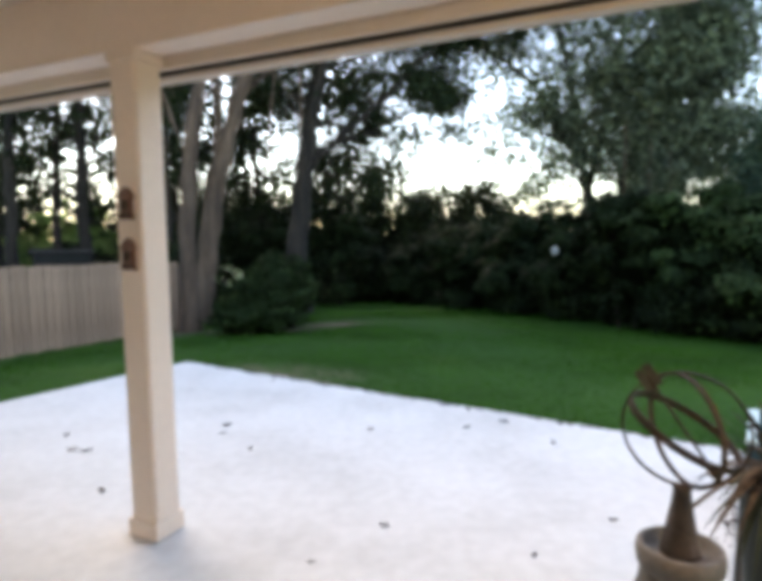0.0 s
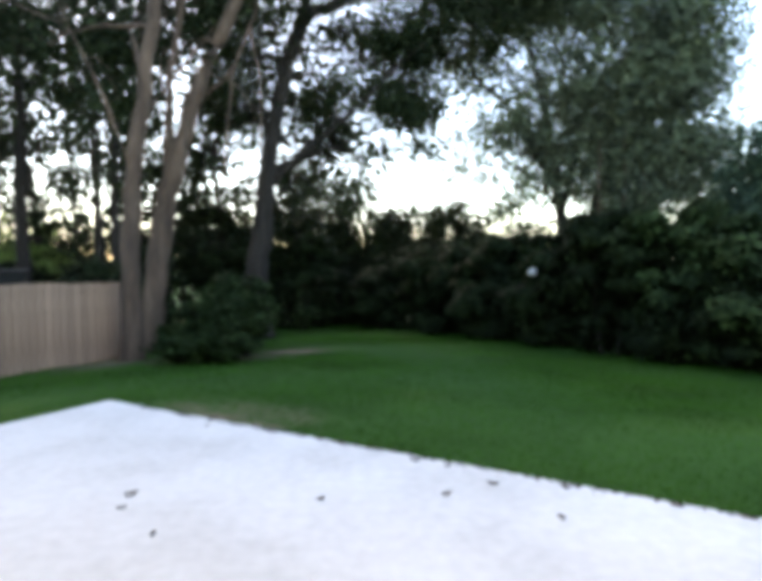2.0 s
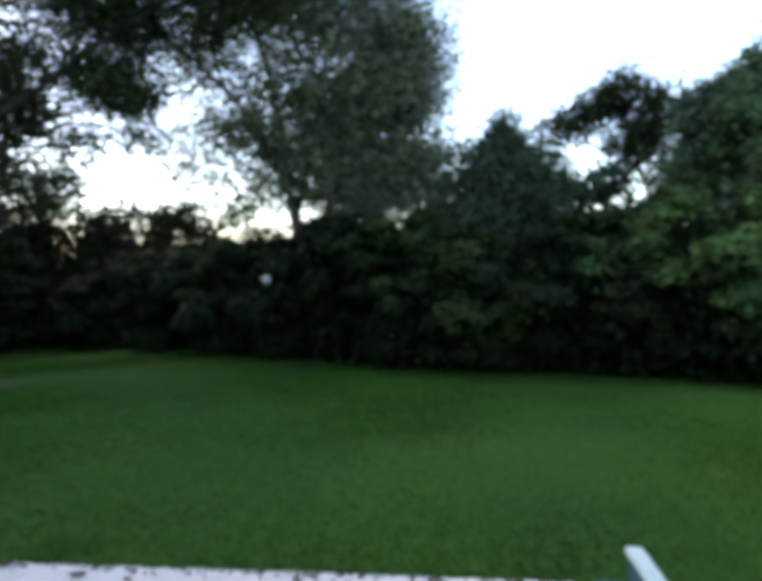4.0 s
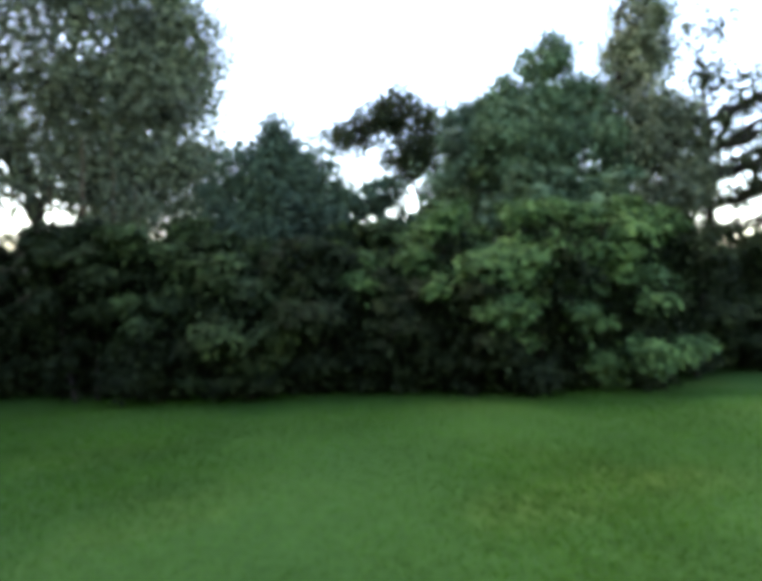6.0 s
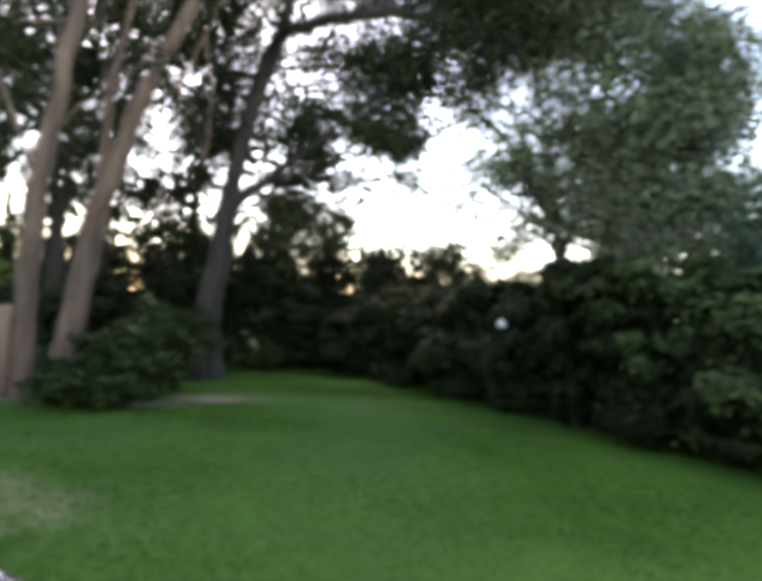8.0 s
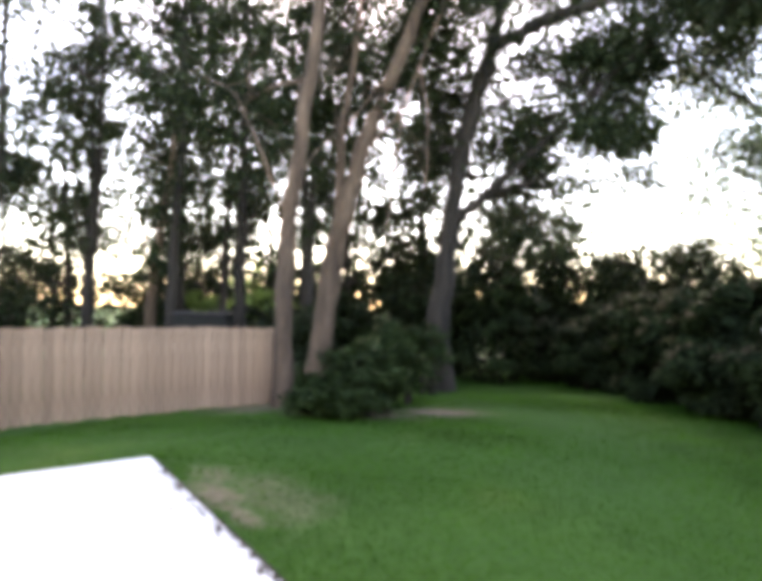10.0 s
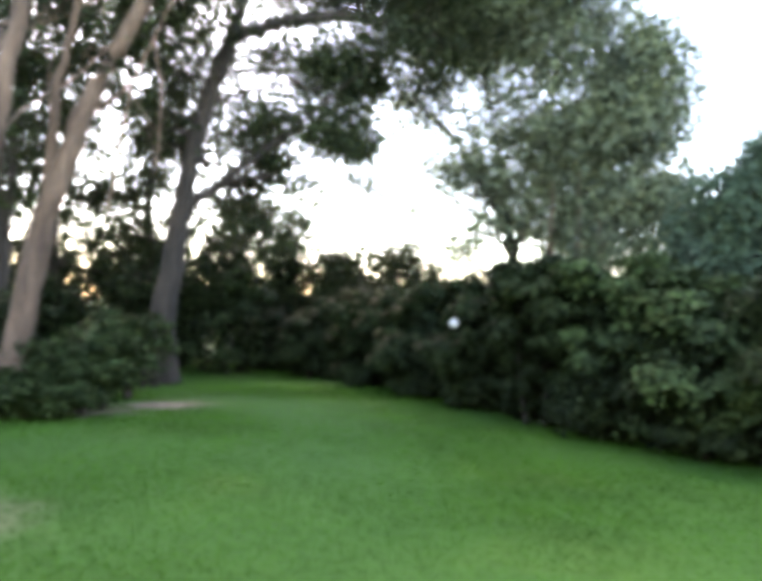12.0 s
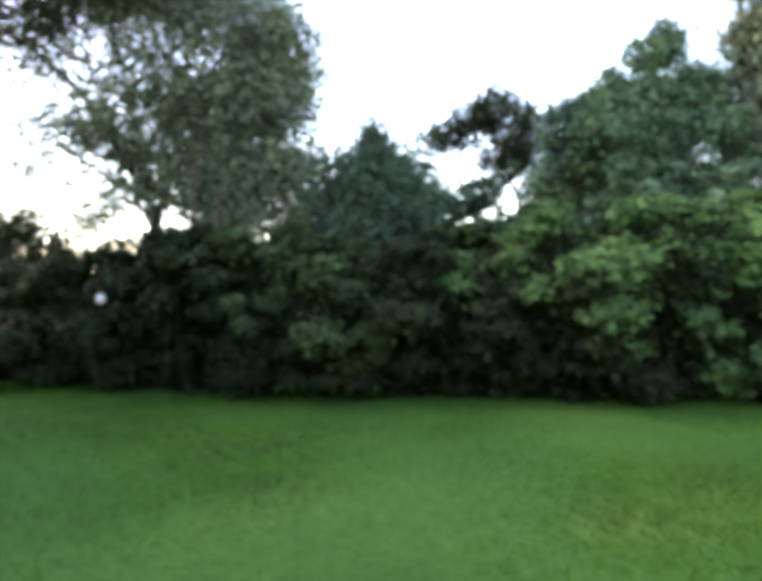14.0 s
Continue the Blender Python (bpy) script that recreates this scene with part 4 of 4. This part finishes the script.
    # the thin tree against the sky
    make_tree("tree", "thin open-crowned tree against the sky", [
        ([g3(17.4, 14.4), (17.3, 14.5, 3.0), (16.9, 14.9, 5.0), (16.2, 15.4, 7.2)], 0.12, 0.03),
        ([(16.9, 14.9, 4.8), (15.8, 15.7, 5.7), (14.7, 16.5, 6.0)], 0.05, 0.015),
        ([(17.0, 14.8, 4.6), (17.6, 14.2, 6.0), (17.8, 14.0, 7.2)], 0.05, 0.015)],
        [((15.1, 16.2, 6.0), (0.8, 0.7, 0.45)), ((15.9, 15.6, 6.5), (0.9, 0.8, 0.6)), ((16.7, 15.0, 6.9), (1.0, 0.9, 0.7)), ((17.4, 14.3, 5.8), (1.1, 1.0, 1.1)), ((16.8, 14.9, 5.2), (0.9, 0.8, 0.7)), ((17.8, 14.0, 4.0), (1.1, 1.0, 1.0))],
        260, 45, 0.17, BARK_SILHOUETTE, LEAF_OAK, 16, 0.30, thin=0.08)
    # the tall trees hung with vines
    make_tree("tree", "tall tree smothered in hanging vines", [
        ([g3(15.0, 9.4), (15.0, 9.3, 3.0), (15.1, 9.2, 7.2)], 0.2, 0.05)],
        [((15.2, 9.1, 6.75), (0.55, 0.55, 0.5)), ((14.8, 9.5, 5.8), (0.9, 0.9, 0.7)), ((13.8, 10.3, 4.9), (0.8, 0.8, 0.8)), ((15.6, 8.7, 5.3), (1.0, 1.0, 0.9)), ((14.6, 9.6, 4.6), (1.5, 1.4, 1.2)), ((15.8, 8.5, 4.4), (1.3, 1.3, 1.3)),
         ((13.9, 10.4, 3.6), (1.2, 1.1, 1.0)), ((15.0, 9.2, 3.0), (2.2, 1.6, 1.0))],
        420, 110, 0.16, BARK_SILHOUETTE, LEAF_DRAPE, 17, 0.22, droop=0.8)
    make_tree("tree", "tall leafy tree beyond the hedge", [
        ([g3(16.8, 7.8), (16.7, 7.8, 3.0), (16.5, 7.8, 8.0)], 0.2, 0.05)],
        [((16.9, 7.4, 7.8), (0.6, 0.6, 0.8)), ((16.8, 7.5, 6.8), (0.7, 0.7, 0.6)), ((16.6, 7.7, 5.3), (1.2, 1.2, 1.0)), ((17.2, 7.1, 4.2), (1.3, 1.3, 1.5))],
        230, 90, 0.16, BARK_SILHOUETTE, LEAF_GREY, 18, 0.24, droop=0.5)
    make_tree("tree", "dark leafy tree beyond the hedge end", [
        ([g3(18.6, 6.2), (18.5, 6.2, 3.0), (18.2, 6.3, 6.6)], 0.2, 0.05)],
        [((17.9, 6.4, 7.2), (0.9, 0.9, 0.7)), ((18.6, 5.8, 5.0), (1.6, 1.6, 1.6)), ((19.0, 4.8, 3.2), (2.0, 2.2, 2.2)), ((19.6, 2.6, 4.6), (2.0, 2.4, 2.4))],
        170, 70, 0.16, BARK_SILHOUETTE, LEAF_OAK, 19, 0.40)
    make_tree("tree", "dark leafy tree at the side of the lawn", [
        ([g3(19.5, -1.0), (19.4, -1.0, 3.0), (19.2, -1.0, 7.6)], 0.2, 0.05)],
        [((19.0, -0.8, 5.6), (2.4, 2.8, 2.4)), ((18.8, 1.0, 3.2), (2.0, 2.4, 2.2)), ((19.0, -3.0, 3.4), (2.0, 2.4, 2.4))],
        170, 60, 0.18, BARK_SILHOUETTE, LEAF_OAK, 20, 0.45)
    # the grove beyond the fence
    grove = [(-12.2, 17.1, 0.20, 0.45, BARK_PALE), (-12.6, 19.0, 0.22, 0.02, BARK_SILHOUETTE), (-9.0, 17.7, 0.24, 0.0, BARK_SILHOUETTE), (-10.4, 18.6, 0.15, 0.12, BARK_SILHOUETTE), (-10.2, 16.0, 0.20, 0.1, BARK_SILHOUETTE),
             (-7.4, 19.0, 0.16, -0.1, BARK_SILHOUETTE), (-13.8, 16.2, 0.22, 0.15, BARK_SILHOUETTE), (-14.6, 13.6, 0.2, 0.1, BARK_SILHOUETTE), (-6.3, 17.2, 0.14, 0.06, BARK_SILHOUETTE), (-16.5, 18.5, 0.22, 0.0, BARK_SILHOUETTE), (-13.5, 9.0, 0.2, 0.1, BARK_SILHOUETTE)]
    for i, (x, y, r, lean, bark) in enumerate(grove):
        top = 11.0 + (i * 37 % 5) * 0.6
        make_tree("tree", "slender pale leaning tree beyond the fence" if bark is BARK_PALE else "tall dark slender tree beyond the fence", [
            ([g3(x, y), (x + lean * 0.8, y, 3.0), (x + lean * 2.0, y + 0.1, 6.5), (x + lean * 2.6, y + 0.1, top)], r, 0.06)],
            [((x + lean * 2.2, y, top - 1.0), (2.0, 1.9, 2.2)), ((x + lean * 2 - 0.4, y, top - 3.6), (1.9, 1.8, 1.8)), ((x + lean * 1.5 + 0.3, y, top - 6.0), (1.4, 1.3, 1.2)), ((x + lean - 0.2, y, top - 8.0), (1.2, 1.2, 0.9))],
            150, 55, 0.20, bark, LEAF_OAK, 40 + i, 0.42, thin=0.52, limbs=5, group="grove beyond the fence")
    # trees at the far end of the lawn
    for i, (x, y, h, w) in enumerate([(-4.6, 30.0, 5.0, 2.2), (2.4, 31.0, 3.6, 1.6), (5.6, 31.5, 3.8, 1.8), (-7.6, 28.0, 6.0, 2.4), (8.5, 31.0, 4.4, 2.2)]):
        make_tree("tree", "distant dark leafy tree at the lawn's far end", [
            ([g3(x, y), (x + 0.1, y, h * 0.5), (x, y, h)], 0.12, 0.03)],
            [((x, y, h * 0.72), (w, w * 0.9, h * 0.30)), ((x + 0.5, y, h * 0.40), (w * 0.9, w * 0.8, h * 0.28))],
            70, 45, 0.22, BARK_SILHOUETTE, LEAF_OAK, 60 + i, 0.38, thin=0.2, group="trees at the far end")


def build_woods():
    """The woods behind the grove, tree by tree."""
    r2 = random.Random(21)
    spots = [(-27, 16, 11), (-25, 21, 12), (-21.5, 21, 11), (-19, 24.5, 12), (-16, 23, 10.5), (-18.2, 26.8, 12), (-11.8, 24, 11), (-9.6, 27.0, 12), (-8.0, 23.5, 10.5), (-6.0, 26.5, 11.5), (-4.6, 23.6, 9.5),
             (-2.6, 28.0, 10.5), (-24, 11, 11), (-20, 14, 11), (-22, 6, 11), (-1.9, 25.0, 5.6), (-0.9, 26.5, 4.2), (0.3, 25.5, 5.0), (1.3, 27.0, 3.6), (2.2, 25.0, 4.1), (3.6, 26.0, 3.5), (4.6, 24.0, 3.9), (11.5, 26.5, 5.0), (14.5, 24.0, 4.6), (-18, 19, 10), (-16.5, 28, 11), (-12.6, 29, 11)]
    for i, (x, y, h) in enumerate(spots):
        w = 1.9 if h > 8 else 0.9
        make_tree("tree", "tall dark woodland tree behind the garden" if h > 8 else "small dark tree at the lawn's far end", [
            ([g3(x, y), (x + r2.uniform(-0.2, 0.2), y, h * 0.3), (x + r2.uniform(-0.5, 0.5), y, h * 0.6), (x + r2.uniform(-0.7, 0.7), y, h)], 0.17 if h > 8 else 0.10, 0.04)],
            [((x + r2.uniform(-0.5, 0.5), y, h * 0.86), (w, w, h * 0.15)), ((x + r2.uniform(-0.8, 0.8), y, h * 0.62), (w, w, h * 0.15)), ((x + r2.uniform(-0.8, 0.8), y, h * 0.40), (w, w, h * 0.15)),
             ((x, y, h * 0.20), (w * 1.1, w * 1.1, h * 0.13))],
            (200 if h > 8 else 110), 40, 0.25 if h > 8 else 0.2, BARK_SILHOUETTE, LEAF_OAK, 300 + i, 0.46, thin=0.48 if h > 8 else 0.12, limbs=3, group="woods behind the garden")


def build_hedge():
    # overgrown hedge down the side of the lawn, shrub by shrub: front of the shrub, half-width, height, vines, and how far up they begin
    row = [(-1.3, 21.4, 1.5, 2.0, 0, 1), (0.5, 19.6, 1.5, 2.3, 0, 1), (2.0, 17.6, 1.4, 2.6, 0, 1), (3.1, 15.6, 1.4, 2.8, 0, 1), (4.0, 13.8, 1.35, 2.7, 0, 1), (4.8, 12.2, 1.3, 2.9, 0, 1), (5.5, 10.9, 1.15, 2.85, 1, 0.40),
           (6.2, 9.9, 1.1, 2.6, 1, 0.20), (7.2, 9.0, 1.15, 2.5, 0, 1), (8.2, 8.1, 1.0, 2.75, 2, 0.60), (8.6, 6.9, 1.1, 2.9, 2, 0.52), (9.3, 6.0, 1.1, 3.05, 2, 0.25), (10.4, 5.2, 1.15, 3.15, 2, 0.05),
           (12.0, 4.7, 1.3, 2.9, 0, 1), (13.6, 5.4, 1.4, 3.2, 0, 1), (13.8, 3.7, 1.3, 2.9, 0, 1), (15.4, 2.6, 1.5, 2.6, 0, 1), (15.8, 0.0, 1.5, 2.6, 0, 1)]
    back = Vector((0.75, 0.66, 0))
    for i, (fx, fy, w, h, clad, low) in enumerate(row):
        c = Vector((fx, fy, 0)) + back * w
        x, y = c.x, c.y
        gz = ground_z(x, y)
        blobs = [((x + 0.15, y + 0.15, gz + h * 0.45), (w * 0.95, w * 0.9, h * 0.47)), ((x + 0.1, y + 0.3, gz + h * 0.74), (w * 0.9, w * 0.8, h * 0.28)),
                 ((x - 0.3 * w, y - 0.3 * w, gz + h * (0.30 + 0.2 * (i % 3))), (w * 0.75, w * 0.75, h * 0.30)), ((x + 0.2, y + 0.2, gz + h * 0.15), (w, w, h * 0.17))]
        make_shrub("hedge_shrub", "hedge shrub overgrown with bright green vines" if clad else "dense overgrown hedge shrub beside the lawn, leaves darkened for shade", (x, y, gz), blobs,
                   22000, 0.12 if y < 13 else 0.15, LEAF_HEDGE_SHADED, BARK_SILHOUETTE, 100 + i, 4, group="overgrown hedge", droop=0.4 if clad else 0.25, lumps=60,
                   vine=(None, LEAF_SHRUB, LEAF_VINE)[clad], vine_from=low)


def make_frond_shrub(foot, reach, height, stems, seed):
    """A loose shrub of arching stems with leaves along them."""
    rng, r2 = np.random.default_rng(seed), random.Random(seed)
    foot = Vector(foot)
    root = thing("shrub", foot, "loose dark green shrub with arching leafy stems", "shrub", "shrubs at the tree")
    spots = []
    for _ in range(stems):
        yaw, out, top = r2.uniform(0, math.tau), reach * r2.uniform(0.35, 1.15), height * r2.uniform(0.55, 1.1)
        side = Vector((math.cos(yaw), math.sin(yaw), 0))
        path = smooth_path([side * 0.05 - Vector((0, 0, 0.05)), side * out * 0.30 + Vector((0, 0, top * 0.6)), side * out * 0.72 + Vector((0, 0, top)), side * out * 1.1 + Vector((0, 0, top * r2.uniform(0.70, 1.0)))], 4, r2, 0.015)
        V, F = [], []
        tube_data(V, F, path, [0.014 * (1 - 0.065 * k) for k in range(len(path))], 5)
        part("stem", mesh_of("stem", V, F, BARK_SILHOUETTE, True), None, root)
        for k in range(2, len(path) - 1):
            spots += [path[k].lerp(path[k + 1], r2.random()) for _ in range(11)]
    pts = np.array(spots) + rng.normal(size=(len(spots), 3)) * np.array([0.06, 0.06, 0.03])
    pts = pts[pts[:, 2] > 0.03]
    co = leaf_quads(rng, pts, 0.125, 0.1, 0.42, np.tile(np.array([0.0, 0.0, 1.0]), (len(pts), 1)), 0.55)
    tagged(part("foliage", quads_mesh("foliage", co, LEAF_SHRUB), None, root), kind="stuff")


def build_shrubs():
    for i, (x, y, w, h) in enumerate([(-2.95, 11.5, 0.55, 0.45), (-2.55, 11.2, 0.60, 0.55), (-2.15, 11.25, 0.55, 0.50), (-2.05, 11.75, 0.50, 0.85), (-2.4, 12.0, 0.60, 1.0), (-2.75, 12.3, 0.60, 1.25),
                                      (-1.95, 12.3, 0.50, 0.9), (-3.05, 12.0, 0.45, 0.75), (-2.35, 12.7, 0.60, 1.3)] + [(-2.75, 13.6, 0.60, 1.4), (-2.1, 13.9, 0.65, 1.3)]):
        make_frond_shrub((x + 0.03, y, ground_z(x, y)), w, h * 0.85, 17, 200 + i)
    for i, (x, y, w, h) in enumerate([(-2.5, 16.4, 0.6, 1.9), (-2.8, 14.3, 0.6, 1.7)]):
        gz = ground_z(x, y)
        make_shrub("shrub", "dark green shrub at the tree's foot", (x, y, gz), [((x, y, gz + h * 0.45), (w, w * 0.9, h * 0.5)), ((x + 0.15, y, gz + h * 0.7), (w * 0.7, w * 0.6, h * 0.3))],
                   2000, 0.13, LEAF_SHRUB, BARK_SILHOUETTE, 212 + i, 7, group="shrubs at the tree", lumps=16, droop=-0.1, tuft=0.26, slim=0.42)
    # the yellow-green shrubs stand in for a sunlit field beyond the fence
    for i, (x, y, w, h, m) in enumerate([(-1.8, 20.6, 1.5, 3.9, LEAF_HEDGE_SHADED), (-3.6, 21.5, 1.6, 3.6, LEAF_HEDGE_SHADED), (-6.5, 19.5, 1.4, 2.8, LEAF_HEDGE_SHADED), (-8.4, 20.5, 1.5, 2.2, LEAF_OAK), (-11.0, 20.5, 1.7, 2.2, LEAF_HEDGE_SHADED),
                                          (-6.2, 16.0, 1.0, 2.3, LEAF_OAK), (-14.0, 19.5, 1.8, 2.4, LEAF_HEDGE_SHADED), (-16.0, 14.5, 1.8, 2.4, LEAF_HEDGE_SHADED), (-11.6, 22.2, 1.5, 2.9, LEAF_SUN_PAINTED), (-14.6, 23.4, 1.6, 2.6, LEAF_SUN_PAINTED), (10.3, 10.7, 1.2, 3.2, LEAF_SHRUB), (11.4, 11.2, 1.3, 4.1, LEAF_BLUE), (12.6, 9.9, 1.4, 4.3, LEAF_SHRUB), (12.4, 8.2, 1.3, 4.0, LEAF_DRAPE), (13.6, 7.2, 1.3, 4.2, LEAF_DRAPE), (13.6, 12.0, 1.4, 3.8, LEAF_SHRUB), (8.2, 15.6, 1.4, 3.5, LEAF_SHRUB), (9.6, 15.2, 1.4, 4.0, LEAF_SHRUB), (11.0, 14.4, 1.3, 4.2, LEAF_SHRUB), (6.0, 18.2, 1.4, 3.0, LEAF_SHRUB), (-5.4, 27.5, 1.7, 3.4, LEAF_OAK), (-2.9, 29.5, 1.6, 3.0, LEAF_HEDGE_SHADED), (-0.6, 28.6, 1.5, 3.3, LEAF_OAK), (1.6, 29.2, 1.6, 3.0, LEAF_HEDGE_SHADED), (3.9, 28.4, 1.6, 3.2, LEAF_OAK), (6.2, 27.6, 1.6, 3.4, LEAF_HEDGE_SHADED), (8.6, 27.0, 1.7, 3.4, LEAF_OAK), (-29, 19, 2.6, 4.6, LEAF_OAK), (-26.5, 24, 2.6, 4.8, LEAF_OAK), (-22.5, 27, 2.6, 4.6, LEAF_OAK), (-18.5, 29.5, 2.6, 4.8, LEAF_OAK), (-14.0, 31.0, 2.6, 4.8, LEAF_OAK), (-10.0, 31.0, 2.5, 4.6, LEAF_OAK), (-7.4, 30.0, 2.2, 4.4, LEAF_OAK), (-27, 13, 2.6, 4.6, LEAF_OAK), (-24, 7.5, 2.6, 4.6, LEAF_OAK), (-14.2, 26.4, 2.4, 4.6, LEAF_SUN_PAINTED), (-12.2, 24.8, 1.6, 3.0, LEAF_SUN_PAINTED), (-17.0, 24.6, 1.8, 2.8, LEAF_SUN_PAINTED), (2.7, 22.6, 1.2, 2.8, LEAF_HEDGE_SHADED), (4.6, 20.8, 1.2, 3.0, LEAF_OAK)]):
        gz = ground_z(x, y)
        make_shrub("shrub", "yellow-green shrub with painted-in sunlight, for a lit field beyond the fence" if m is LEAF_SUN_PAINTED else "dark leafy shrub behind the trees", (x, y, gz),
                   [((x, y, gz + h * 0.45), (w, w, h * 0.5)), ((x, y, gz + h * 0.72), (w * 0.7, w * 0.7, h * 0.3))], 6000, 0.19, m, BARK_SILHOUETTE, 220 + i, 4, lumps=60)


def build_grass():
    rng = np.random.default_rng(77)
    n = 370000
    x, y = rng.uniform(-6, 11.5, n * 2), rng.uniform(0.8, 23, n * 2)
    d = np.stack([x - CORNER.x, y - CORNER.y], 1)
    a, b = d @ np.array(A[:2]), d @ np.array(B[:2])
    keep = (b < -0.065) | (a < -0.065) | (a > PATIO_LONG + 0.065)
    near = np.hypot(x - 1.8, y - 2.6)
    keep &= rng.uniform(0, 1, n * 2) < np.clip(5.5 / near, 0, 1) ** 1.3
    for centre, sq, size in SOIL_PATCHES:
        t = radians(sq[2])
        u, v = (x - centre[0]) * math.cos(t) + (y - centre[1]) * math.sin(t), -(x - centre[0]) * math.sin(t) + (y - centre[1]) * math.cos(t)
        keep &= (rng.uniform(0.35, 1.05, n * 2) < np.clip(np.hypot(u / sq[0], v / sq[1]), 0.40, 1.1)) | (rng.uniform(0, 1, n * 2) > size + 0.2)
    x, y, a, b, near = x[keep], y[keep], a[keep], b[keep], near[keep]
    z = -0.06 - 0.05 * np.minimum(np.hypot(1.5 * np.maximum(0, -a), np.maximum(0, -b)), 14.0)
    base = np.stack([x, y, z - 0.01], 1)
    m = len(base)
    h = rng.uniform(0.018, 0.044, m)[:, None]
    yaw = rng.uniform(0, math.tau, m)
    side = np.stack([np.cos(yaw), np.sin(yaw), np.zeros(m)], 1) * (rng.uniform(0.003, 0.007, m) * np.clip(near / 6, 1, 3.2))[:, None]
    lean = np.stack([rng.normal(0, 1.3, m), rng.normal(0, 1.3, m), np.ones(m)], 1)
    co = np.empty((m, 4, 3))
    co[:, 0], co[:, 1] = base - side, base + side
    co[:, 2], co[:, 3] = base + lean * h + side * 0.15, base + lean * h - side * 0.15
    ob = new("grass", quads_mesh("grass", co, GRASS_BLADE))
    tagged(ob, "short green lawn grass blades", "grass", kind="stuff")


build_ground()
build_patio()
build_porch()
build_fence()
build_sundial()
build_potted_plant()
build_chair()
build_litter()
build_edge_debris()
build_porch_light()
build_far_things()
build_trees()
build_woods()
build_hedge()
build_shrubs()
build_grass()
